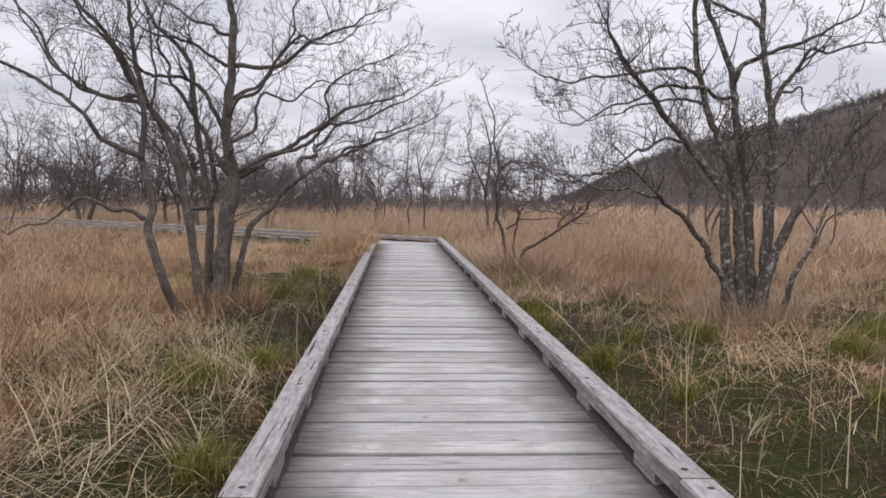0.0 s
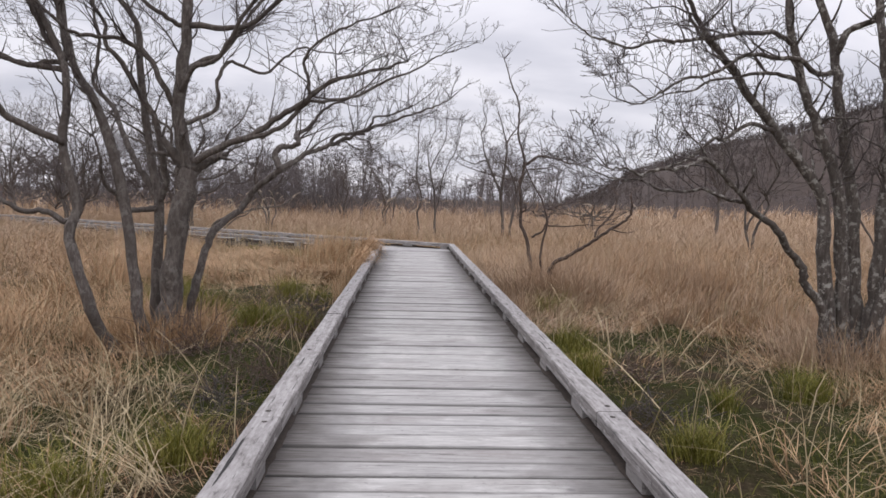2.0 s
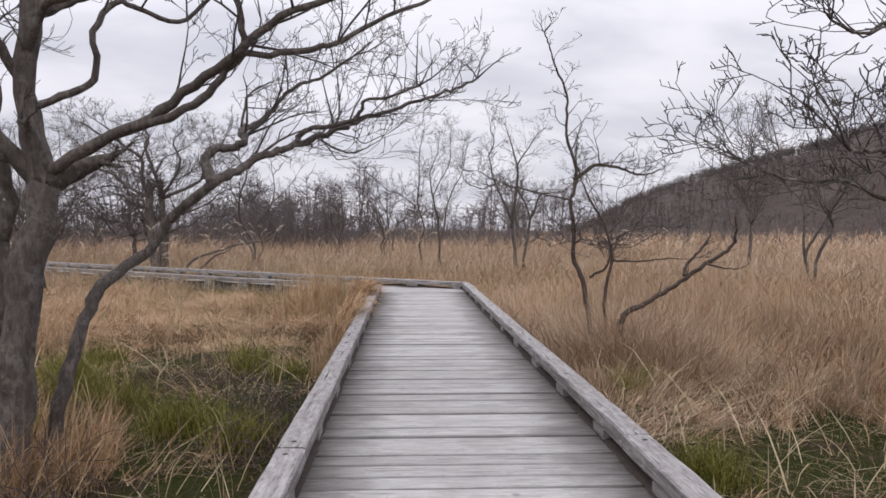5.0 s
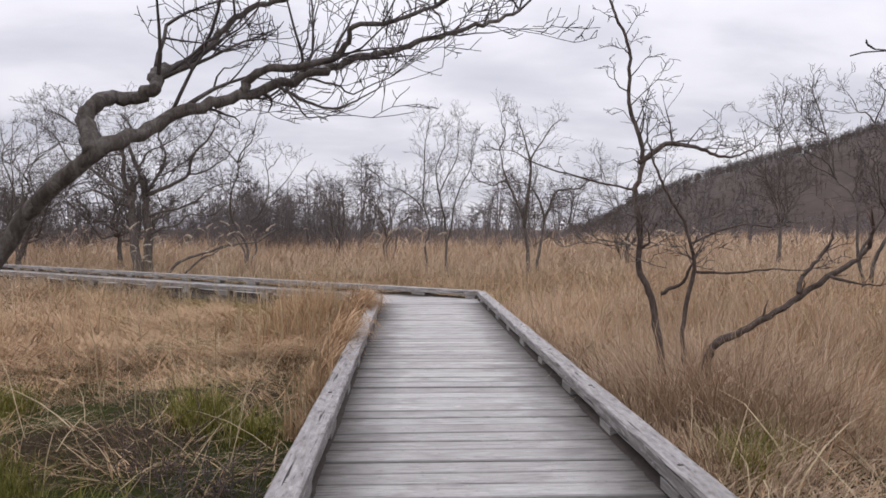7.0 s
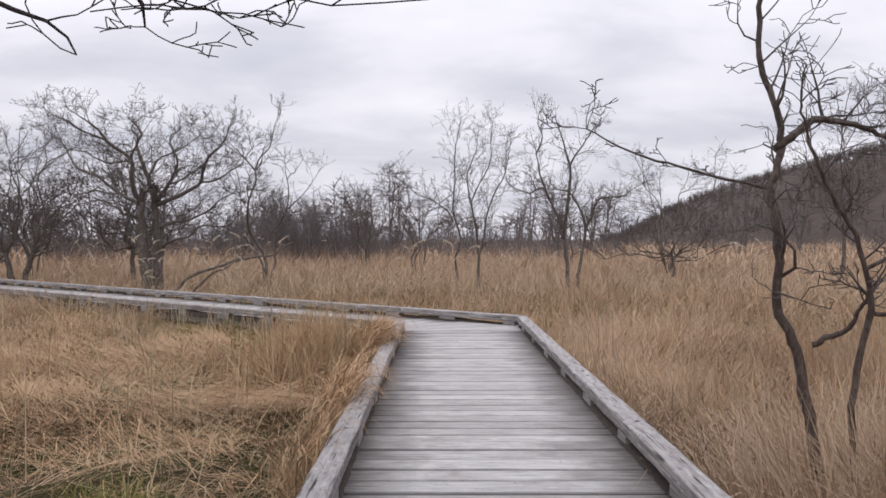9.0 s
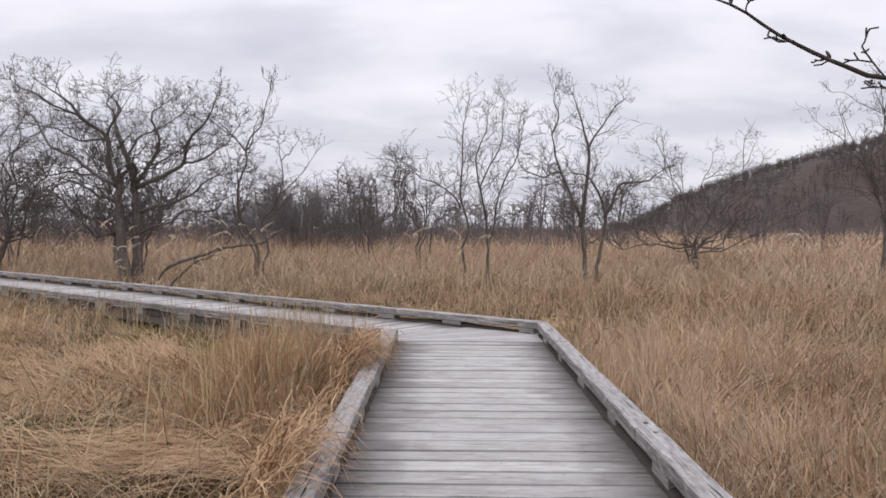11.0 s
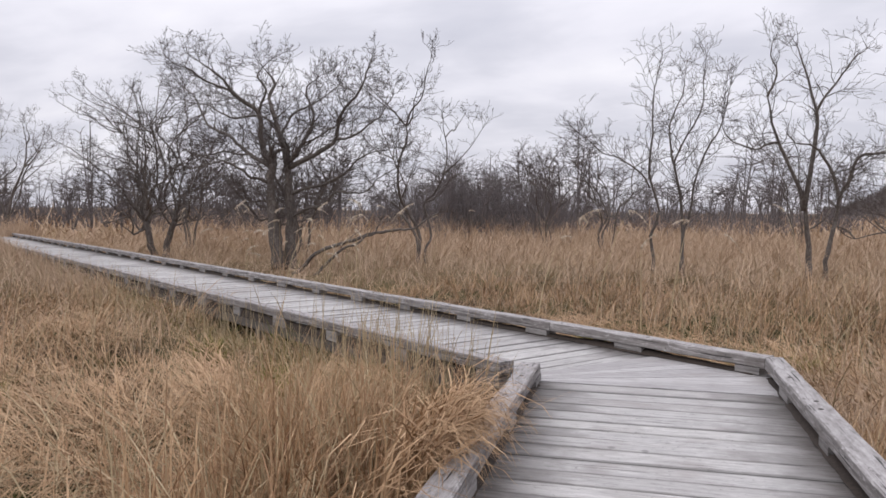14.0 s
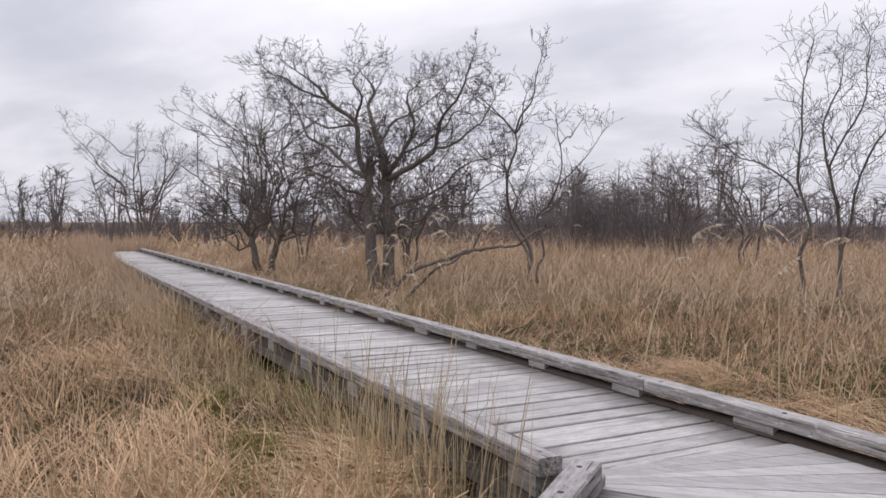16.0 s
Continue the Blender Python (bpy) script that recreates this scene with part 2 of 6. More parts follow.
def ground_material():
    m, t, b = material("marsh_soil")
    co = t.nodes.new("ShaderNodeTexCoord")
    wide = nd(t, "ShaderNodeTexNoise", Scale=0.9, Detail=6.0, Roughness=0.62)
    link(t, co.outputs["Object"], wide.inputs["Vector"])
    fine = nd(t, "ShaderNodeTexNoise", Scale=30.0, Detail=6.0, Roughness=0.7)
    link(t, co.outputs["Object"], fine.inputs["Vector"])
    litter = nd(t, "ShaderNodeTexVoronoi", Scale=38.0)
    link(t, co.outputs["Object"], litter.inputs["Vector"])
    soil = ramp(t, fine.outputs["Fac"], [(0.3, (0.025, 0.019, 0.013)), (0.55, (0.065, 0.048, 0.030)), (0.78, (0.16, 0.12, 0.072))])
    moss = ramp(t, fine.outputs["Fac"], [(0.3, (0.020, 0.024, 0.008)), (0.55, (0.045, 0.050, 0.016)), (0.78, (0.11, 0.105, 0.036))])
    col = mix_colour(t, ramp(t, wide.outputs["Fac"], [(0.40, (0.0,)), (0.54, (1.0,))]), soil, moss)
    # farther out the dead reed covers the soil
    off = t.nodes.new("ShaderNodeVectorMath")
    off.operation = "DISTANCE"
    off.inputs[1].default_value = (0, 14, 0)
    link(t, co.outputs["Object"], off.inputs[0])
    cover = nd(t, "ShaderNodeTexNoise", Scale=0.16, Detail=3.0)
    link(t, co.outputs["Object"], cover.inputs["Vector"])
    reed = ramp(t, fine.outputs["Fac"], [(0.3, (0.16, 0.105, 0.062)), (0.55, (0.30, 0.21, 0.125)), (0.78, (0.43, 0.32, 0.20))])
    far = math_node(t, "ADD", math_node(t, "MULTIPLY", off.outputs["Value"], 0.02), math_node(t, "MULTIPLY", cover.outputs["Fac"], 0.5))
    col = mix_colour(t, ramp(t, far, [(0.55, (0.0,)), (0.85, (1.0,))]), col, reed)
    link(t, col, b.inputs["Base Color"])
    b.inputs["Roughness"].default_value = 1.0
    b.inputs["Specular IOR Level"].default_value = 0.05
    bump(t, b, math_node(t, "ADD", fine.outputs["Fac"], math_node(t, "MULTIPLY", litter.outputs["Distance"], 0.5)), 0.8, 0.04)
    return m


SOIL = ground_material()


def plain(name, colour, rough, metal=0.0):
    m, t, b = material(name)
    co = t.nodes.new("ShaderNodeTexCoord")
    n = nd(t, "ShaderNodeTexNoise", Scale=60.0, Detail=4.0)
    link(t, co.outputs["Object"], n.inputs["Vector"])
    link(t, ramp(t, n.outputs["Fac"], [(0.3, tuple(0.6 * c for c in colour)), (0.7, tuple(1.2 * c for c in colour))]), b.inputs["Base Color"])
    b.inputs["Roughness"].default_value, b.inputs["Metallic"].default_value = rough, metal
    return m


# leaf debris colour, dark enough to stand for shade in the rail gap
PEAT_SHADE = plain("peat_and_gap_shade", (0.050, 0.037, 0.029), 0.95)
BOLT = plain("rusted_bolt", (0.06, 0.045, 0.04), 0.7, 0.6)


def hill_material():
    m, t, b = material("wooded_hillside")
    co = t.nodes.new("ShaderNodeTexCoord")
    n = nd(t, "ShaderNodeTexNoise", Scale=0.25, Detail=8.0, Roughness=0.7)
    link(t, co.outputs["Object"], n.inputs["Vector"])
    link(t, ramp(t, n.outputs["Fac"], [(0.3, (0.046, 0.032, 0.026)), (0.55, (0.068, 0.049, 0.041)), (0.75, (0.095, 0.070, 0.059))]), b.inputs["Base Color"])
    b.inputs["Roughness"].default_value = 1.0
    return m


HILLSIDE = hill_material()


# ---- mesh helpers ----
def mesh_from(name, verts, faces, mat, smooth=False):
    me = bpy.data.meshes.new(name)
    me.from_pydata(verts, [], faces)
    me.materials.append(mat)
    if smooth:
        me.polygons.foreach_set("use_smooth", [True] * len(me.polygons))
    me.update()
    return me


def part(name, data, parent, label=""):
    ob = new(name, data)
    ob.parent = parent
    return tagged(ob, label)


def empty(name, place, label, category, group="", kind=""):
    ob = new(name)
    ob.matrix_basis = place
    ob.empty_display_size = 0.2
    return tagged(ob, label, category, group, kind)


class Tubes:
    """Round limbs gathered into one mesh."""

    def __init__(self):
        self.verts, self.faces = [], []

    def add(self, pts, radii, sides):
        base = len(self.verts)
        pts = [Vector(p) for p in pts]
        n = len(pts)
        side = None
        for i, p in enumerate(pts):
            d = (pts[min(i + 1, n - 1)] - pts[max(i - 1, 0)]).normalized()
            if side is None:
                side = d.orthogonal().normalized()
            side = (side - d * side.dot(d)).normalized()
            other = d.cross(side)
            for k in range(sides):
                a = 2 * math.pi * k / sides
                self.verts.append(p + radii[i] * (math.cos(a) * side + math.sin(a) * other))
        for i in range(n - 1):
            for k in range(sides):
                a, b = base + i * sides + k, base + i * sides + (k + 1) % sides
                self.faces.append((a, b, b + sides, a + sides))
        if sides > 3:
            self.faces.append(tuple(base + (n - 1) * sides + k for k in range(sides)))
            self.faces.append(tuple(base + k for k in range(sides - 1, -1, -1)))

    def mesh(self, name, mat):
        return mesh_from(name, self.verts, self.faces, mat, True)


def smooth_path(pts, steps, rng, wobble):
    """Catmull-Rom through the points, with a little gnarl."""
    pts = [Vector(p) for p in pts]
    ext = [2 * pts[0] - pts[1], *pts, 2 * pts[-1] - pts[-2]]
    out = []
    for i in range(1, len(ext) - 2):
        a, b, c, d = ext[i - 1:i + 3]
        for k in range(steps):
            u = k / steps
            q = 0.5 * (2 * b + (c - a) * u + (2 * a - 5 * b + 4 * c - d) * u * u + (3 * b - a - 3 * c + d) * u ** 3)
            out.append(q + Vector([rng.gauss(0, wobble) for _ in range(3)]) if out else q)
    out.append(pts[-1])
    return out


def sprout(thick, fine, p, d, length, r, level, rng, lift, fork, thin=0.003, kink=1.0):
    """A curved branch that carries smaller ones."""
    n = max(4, min(7, int(length / 0.11))) if level > 0 else 3
    pts, rad = [p.copy()], [r]
    seg = length / n
    turn = Vector([rng.gauss(0, 1) for _ in range(3)])
    for i in range(n):
        d = (d + 0.24 * kink * turn * (0.5 + rng.random()) + Vector([rng.gauss(0, 0.20 * kink) for _ in range(3)]) + Vector((0, 0, lift))).normalized()
        if d.z < -0.18:
            d = Vector((d.x, d.y, -0.18)).normalized()
        if rng.random() < 0.45:
            turn = Vector([rng.gauss(0, 1) for _ in range(3)])
        p = p + d * seg * rng.uniform(0.8, 1.2)
        pts.append(p)
        rad.append(max(thin, r * (1 - 0.70 * (i + 1) / n)))
        if level > 0:
            for _ in range(fork if i < n - 1 else fork + 1):
                if rng.random() < (0.62 if i else 0.3):
                    axis = d.orthogonal().normalized()
                    axis.rotate(Matrix.Rotation(rng.uniform(0, 2 * math.pi), 3, d))
                    out = (d * rng.uniform(0.5, 1.0) + axis * rng.uniform(0.6, 1.0) + Vector((0, 0, 2 * lift))).normalized()
                    sprout(thick, fine, p, out, length * rng.uniform(0.34, 0.62), max(thin, rad[-1] * 0.62), level - 1, rng, lift, fork, thin, kink)
    if level == 0:
        pts, rad = [pts[0], pts[2], pts[3]], [rad[0], rad[2], rad[3]]
    (thick if r > 0.013 else fine).add(pts, rad, 5 if r > 0.02 else (4 if r > 0.010 else 3))


def tree_from(name, limbs, rng, label, side_len=0.9, spacing=0.22, level=2, start=0.3, lift=0.05, fork=1, bark_mat=None, twig_mat=None, group="", category="tree", thin=0.003, bare=0.0, shoot=0.009, kink=1.0, crook=0.06):
    """A tree with hand-placed stems (thick end, thin end, points) and grown side branches."""
    root = Vector(limbs[0][2])
    ob = empty(name, Matrix.Translation(root), label, category, group)
    twigs, small = Tubes(), Tubes()
    for r0, r1, *pts in limbs:
        pts = [Vector(q) - root for q in pts]
        if 0.015 < r0 < 0.06 and crook:
            # thinner limbs grow with elbows
            bent = [pts[0]]
            for a, b in zip(pts, pts[1:]):
                bent += [a.lerp(b, rng.uniform(0.4, 0.6)) + crook * (b - a).length * Vector([rng.gauss(0, 1) for _ in range(3)]), b]
            pts = bent
        path = smooth_path(pts, 5 if len(pts) < 9 else 4, rng, 0.003 + 0.085 * r0)
        n = len(path)
        rad = [r1 + (r0 - r1) * (1 - i / (n - 1)) ** (0.85 if r0 > 0.06 else 1.05) for i in range(n)]
        rad = [q * (1 + rng.uniform(-0.08, 0.10)) for q in rad]
        if r0 > 0.06:
            rad[0], rad[1] = rad[0] * 1.25, rad[1] * 1.10
        stem = Tubes()
        stem.add(path, rad, 10 if r0 > 0.05 else 7)
        part("stem" if r0 > 0.06 else "limb", stem.mesh(name + "_stem", bark_mat or BARK), ob)
        walked, due = 0.0, rng.uniform(0, spacing)
        total = sum((b - a).length for a, b in zip(path, path[1:]))
        for i in range(1, n):
            d = (path[i] - path[i - 1])
            walked += d.length
            if walked / total < start or path[i].z + root.z < bare:
                continue
            while due < walked:
                due += spacing * rng.uniform(0.6, 1.4)
                if due < walked - 0.5:
                    due = walked
                dn = d.normalized()
                axis = dn.orthogonal().normalized()
                axis.rotate(Matrix.Rotation(rng.uniform(0, 2 * math.pi), 3, dn))
                out = dn * rng.uniform(0.35, 0.9) + axis + Vector((0, 0, 0.35))
                out = Vector((out.x, out.y, abs(out.z))).normalized()
                ln = side_len * rng.uniform(0.5, 1.15) * (1 - 0.35 * walked / total) * (0.3 if r0 < 0.011 else 1.0)
                sprout(small, twigs, path[i], out, ln, min(0.5 * rad[i], 0.009 + shoot * rng.random()), level, rng, lift, fork, thin, kink)
        tip = (path[-1] - path[-2]).normalized()
        for _ in range(3):
            fan = tip + 0.6 * Vector([rng.gauss(0, 1) for _ in range(3)])
            fan = Vector((fan.x, fan.y, abs(fan.z) + 0.15)).normalized()
            sprout(small, twigs, path[-1], fan, side_len * 0.5, r1, level, rng, lift, fork, thin, kink)
    if small.verts:
        tagged(part("branch_work", small.mesh(name + "_branches", bark_mat or BARK), ob), kind="stuff")
    tagged(part("crown", twigs.mesh(name + "_crown", twig_mat or TWIG), ob, "bare leafless twigs"), kind="stuff")
    return ob


def wild_limbs(x, y, height, spread, stems, rng, lean=0.25, r=0.07, base=-0.45):
    """Stems of a grown tree: a cluster fanning out from one root."""
    limbs = []
    for s in range(stems):
        a = 2 * math.pi * (s + rng.uniform(-0.3, 0.3)) / stems
        p = Vector((x + 0.10 * stems * 0.5 * math.cos(a), y + 0.10 * stems * 0.5 * math.sin(a), base))
        reach = rng.uniform(0.4, 1.0)
        h = height * rng.uniform(0.82, 1.0) * (1.0 - 0.22 * reach * reach)
        out = Vector((math.cos(a), math.sin(a), 0)) * spread * reach
        pts = [tuple(p)]
        for k in range(1, 6):
            u = k / 5
            w = Vector((rng.gauss(0, 0.26), rng.gauss(0, 0.26), rng.gauss(0, 0.12))) * (0.3 + u)
            q = p + Vector((0, 0, h * u * 0.90)) + out * (u ** (1 + lean)) + w
            pts.append(tuple(q))
        rr = r * rng.uniform(0.7, 1.1)
        limbs.append((rr, 0.012, *pts))
        for _ in range(4):
            k = rng.randint(2, 4)
            q = Vector(pts[k])
            b = a + rng.uniform(-1.3, 1.3)
            o = Vector((math.cos(b), math.sin(b), 0.35 + rng.random() * 0.7)) * spread * rng.uniform(0.5, 0.9)
            mid = q + o * 0.5 + Vector((rng.gauss(0, .1), rng.gauss(0, .1), -0.05))
            limbs.append((rr * 0.5, 0.008, tuple(q), tuple(mid), tuple(q + o + Vector((0, 0, 0.2)))))
    return limbs


def crown_limbs(x, y, height, spread, trunks, split, rng, r=0.14, base=-0.45, many=7):
    """Stems of a round-crowned tree: short trunks that part into bowed limbs reaching an egg-shaped crown."""
    limbs = []
    for s in range(trunks):
        a0 = 2 * math.pi * (s + 0.3 * rng.random()) / trunks + 0.4
        foot = Vector((x + 0.14 * (trunks - 1) * math.cos(a0), y + 0.14 * (trunks - 1) * math.sin(a0), base))
        lean = Vector((math.cos(a0), math.sin(a0), 0)) * 0.35 * (trunks > 1)
        fork = foot + lean + Vector((rng.gauss(0, .08), rng.gauss(0, .08), split - base))
        mid = foot.lerp(fork, 0.5) + Vector((rng.gauss(0, .07), rng.gauss(0, .07), 0))
        limbs.append((r, r * 0.72, tuple(foot), tuple(mid), tuple(fork)))
        for k in range(many):
            a = a0 + (2 * math.pi if trunks == 1 else 3.6) * ((k + rng.uniform(-0.3, 0.3)) / many - (0 if trunks == 1 else 0.5))
            tilt = radians(rng.choice((8, 22, 38, 52, 66, 80)) + rng.uniform(-7, 7))
            start = fork.lerp(mid, rng.uniform(0, 0.5)) if k % 3 == 0 else fork
            end = Vector((x, y, split)) + Vector((math.cos(a) * math.cos(tilt) * spread, math.sin(a) * math.cos(tilt) * spread, math.sin(tilt) * (height - split) * rng.uniform(0.88, 1.0)))
            way = end - start
            pts = [tuple(start)]
            for u, rise in ((0.25, -0.07), (0.5, -0.06), (0.75, -0.02)):
                q = start + way * u + Vector((rng.gauss(0, .24), rng.gauss(0, .24), rise * way.length + rng.gauss(0, .22)))
                pts.append(tuple(q))
            pts.append(tuple(end))
            rr = r * rng.uniform(0.28, 0.44)
            limbs.append((rr, 0.012, *pts))
            for _ in range(4):
                q = Vector(pts[rng.randint(1, 3)])
                b, up = a + rng.uniform(-1.1, 1.1), rng.uniform(0.1, 1.0)
                o = Vector((math.cos(b), math.sin(b), up)).normalized() * way.length * rng.uniform(0.3, 0.5)
                m = q + o * 0.5 + Vector((rng.gauss(0, .08), rng.gauss(0, .08), 0.05))
                limbs.append((rr * 0.5, 0.008, tuple(q), tuple(m), tuple(q + o)))
    return limbs


# ---- the setting: ground, hill ----
U2 = Vector((-0.7912, 0.6115))      # the way of the second boardwalk
N2 = Vector((0.6115, 0.7912))
NEAR2, FAR2 = 16.96, 18.72        # inner faces of its two kerb rails, along N2
HALF = 0.875                      # half the clear width between the rails
RAIL_W, RAIL_TOP, RAIL_LOW = 0.154, 0.157, 0.062
GROUND = -0.34


def ground_z(x, y):
    """Height of the peat, hummocky; works on numbers and arrays."""
    return (GROUND + 0.05 * np.sin(0.9 * x + 1.3) * np.sin(0.75 * y) + 0.035 * np.sin(2.3 * x - 1.1 * y) + 0.02 * np.sin(5.1 * x + 3.7 * y + 0.5)
            + 0.02 * np.sin(4.3 * y - 2.9 * x))


def build_ground():
    def steps(lo, hi, fine, limit):
        mid = list(np.arange(lo, hi + 1e-6, fine))
        out, g = [], fine
        q = hi
        while q < limit:
            g *= 1.22
            q += g
            out.append(q)
        left, g, q = [], fine, lo
        while q > -limit:
            g *= 1.22
            q -= g
            left.append(q)
        return np.array(left[::-1] + mid + out)
    xs, ys = steps(-9, 9, 0.22, 2500), steps(-3, 27, 0.22, 2500)
    X, Y = np.meshgrid(xs, ys)
    R = np.hypot(X, Y - 12)
    Z = ground_z(X, Y) * np.clip(1.4 - R / 80, 0, 1) + GROUND * (1 - np.clip(1.4 - R / 80, 0, 1))
    nx, ny = len(xs), len(ys)
    v = np.stack([X, Y, Z], -1).reshape(-1, 3)
    i = (np.arange(ny - 1)[:, None] * nx + np.arange(nx - 1)[None, :]).ravel()
    f = np.stack([i, i + 1, i + 1 + nx, i + nx], -1)
    ob = new("ground", mesh_from("ground", v.tolist(), f.tolist(), SOIL, True))
    tagged(ob, "brown peaty marsh ground with moss and dead litter", "ground", kind="structure")


build_ground()


def hill_height(bearing):
    """Crest height of the ridge, by bearing in degrees right of ahead."""
    return float(np.interp(bearing, [9, 12.5, 13.8, 15, 16.2, 18, 20, 21.8, 24, 26, 28, 30.5, 33.5, 40, 50, 62], [0, 0.5, 4.5, 8.5, 12.5, 17, 21, 24, 27.5, 30.5, 33, 37.5, 42.5, 49, 51, 42]))


def build_hill():
    rng = random.Random(5)
    verts, faces, rows = [], [], 14
    cols = 90
    for i in range(cols + 1):
        b = 8 + (62 - 8) * i / cols
        H = hill_height(b)
        for k in range(rows + 1):
            u = k / rows
            dist = 215 + 130 * u
            z = GROUND - 1 + (H + 1) * (math.sin(u * math.pi / 2) if u < 1 else 1) + (noise.noise(Vector((b * 0.4, u * 4, 0))) * 1.6 if 0 < u else 0)
            verts.append((dist * math.sin(radians(b)), dist * math.cos(radians(b)), z))
    for i in range(cols):
        for k in range(rows):
            a = i * (rows + 1) + k
            faces.append((a, a + rows + 1, a + rows + 2, a + 1))
    ob = new("backdrop_hill", mesh_from("backdrop_hill", verts, faces, HILLSIDE, True))
    tagged(ob, "long wooded ridge with bare brown winter forest", "hill", kind="structure")
    # its forest: bare crowns over the whole slope
    woods = Tubes()
    for _ in range(2700):
        b = 11.5 + 33 * rng.random() ** 1.15
        u = rng.random() ** 0.8 if rng.random() < 0.45 else rng.uniform(0.80, 1.0)
        H = hill_height(b)
        dist = 213 + 132 * u
        z = GROUND - 1.4 + (H + 1) * math.sin(u * math.pi / 2)
        p = Vector((dist * math.sin(radians(b)), dist * math.cos(radians(b)), z))
        h = rng.uniform(2.6, 5.4) + 1.2 * noise.noise(Vector((b * 1.3, u * 9, 3)))
        woods.add([p, p + Vector((rng.gauss(0, .4), 0, h * 0.9))], [0.09, 0.035], 3)
        for _ in range(9):
            q = p + Vector((rng.gauss(0, .2), 0, h * rng.uniform(0.2, 0.75)))
            e = q + Vector((rng.gauss(0, 0.9), rng.gauss(0, .6), rng.uniform(0.15, 1.0) * h * 0.32))
            woods.add([q, e], [0.055, 0.022], 3)
    ob = new("hillside_forest", woods.mesh("hillside_forest", HILL_WOOD))
    tagged(ob, "bare brown deciduous forest covering the distant hillside", "forest", kind="stuff")


build_hill()


# ---- trees ----
def left_tree():
    limbs = []

    def limb(r0, r1, *pts):
        limbs.append((r0, r1, *pts))
    limb(0.130, 0.098, (-2.90, 11.30, 0.10), (-2.82, 11.33, 0.94), (-2.70, 11.36, 1.60))
    limb(0.094, 0.020, (-2.82, 11.33, 0.94), (-2.70, 11.36, 1.54), (-2.83, 11.39, 2.19), (-2.75, 11.41, 3.21), (-2.74, 11.44, 3.92), (-2.86, 11.47, 4.40), (-2.81, 11.50, 5.05))
    limb(0.072, 0.015, (-3.15, 11.00, 0.09), (-3.36, 11.15, 1.29), (-3.68, 11.30, 2.23), (-4.02, 11.45, 2.75), (-4.21, 11.60, 3.42), (-4.33, 11.75, 4.19), (-4.59, 11.90, 4.87))
    limb(0.068, 0.014, (-3.49, 10.60, 0.10), (-3.71, 10.64, 0.83), (-3.67, 10.69, 1.23), (-3.82, 10.73, 1.79), (-3.82, 10.77, 2.58), (-4.21, 10.81, 3.35), (-4.74, 10.86, 3.95), (-5.06, 10.90, 4.40))
    limb(0.040, 0.012, (-3.79, 10.70, 1.82), (-4.30, 10.50, 2.09), (-4.79, 10.30, 2.66), (-5.36, 10.10, 2.97), (-5.86, 9.90, 3.13))
    limb(0.032, 0.008, (-3.77, 10.70, 0.99), (-4.18, 10.57, 1.11), (-4.56, 10.45, 1.27), (-4.94, 10.32, 0.94), (-5.35, 10.20, 0.78))
    limb(0.035, 0.010, (-3.83, 10.80, 2.58), (-4.34, 10.93, 2.67), (-5.11, 11.05, 3.14), (-5.65, 11.18, 3.95), (-5.92, 11.30, 4.41))
    limb(0.056, 0.010, (-2.74, 11.60, 0.11), (-2.60, 11.85, 0.80), (-2.32, 12.20, 1.14), (-1.80, 12.10, 1.66), (-1.56, 12.40, 1.86), (-1.27, 12.60, 2.00), (-0.87, 12.90, 2.20), (-0.49, 13.20, 2.38), (-0.10, 13.40, 2.55), (0.35, 13.80, 2.80))
    limb(0.026, 0.010, (-1.26, 12.61, 2.01), (-1.15, 12.60, 2.13), (-0.80, 12.75, 2.23), (-0.69, 12.70, 2.39), (-0.25, 12.80, 2.53))
    limb(0.010, 0.003, (-1.10, 12.74, 2.08), (-0.96, 12.62, 1.99), (-0.81, 12.60, 1.94), (-0.67, 12.65, 1.99), (-0.55, 12.70, 2.07))
    limb(0.006, 0.003, (-1.05, 12.72, 2.07), (-0.95, 12.50, 1.93), (-0.89, 12.45, 1.87), (-0.78, 12.50, 1.89))
    limb(0.007, 0.003, (-0.95, 12.80, 2.13), (-0.78, 12.70, 2.08), (-0.69, 12.65, 2.03), (-0.50, 12.60, 2.10))
    limb(0.044, 0.010, (-1.80, 12.08, 1.65), (-1.90, 12.25, 1.84), (-1.85, 12.45, 1.96), (-1.63, 12.40, 2.00), (-1.67, 12.75, 2.17), (-1.53, 12.90, 2.30), (-1.40, 13.00, 2.48), (-1.13, 13.10, 2.64), (-0.81, 13.20, 2.88))
    limb(0.045, 0.010, (-2.70, 11.35, 1.67), (-1.94, 11.09, 1.99), (-1.34, 10.82, 2.35), (-0.71, 10.56, 2.62), (-0.26, 10.30, 2.70))
    limb(0.035, 0.008, (-2.70, 11.40, 3.21), (-1.97, 11.25, 3.23), (-1.43, 11.10, 3.59), (-0.96, 10.95, 3.74), (-0.62, 10.80, 3.90))
    limb(0.070, 0.014, (-3.12, 11.50, 0.17), (-3.13, 11.64, 1.17), (-3.34, 11.78, 2.16), (-3.49, 11.92, 3.33), (-4.02, 12.06, 3.90), (-4.37, 12.20, 4.55))
    limb(0.035, 0.008, (-2.81, 11.45, 2.70), (-2.41, 11.73, 2.99), (-1.95, 12.02, 3.82), (-1.77, 12.30, 4.57))
    limb(0.040, 0.010, (-3.13, 11.64, 1.15), (-3.38, 11.30, 1.13), (-3.56, 11.10, 1.45), (-3.58, 10.90, 1.91))
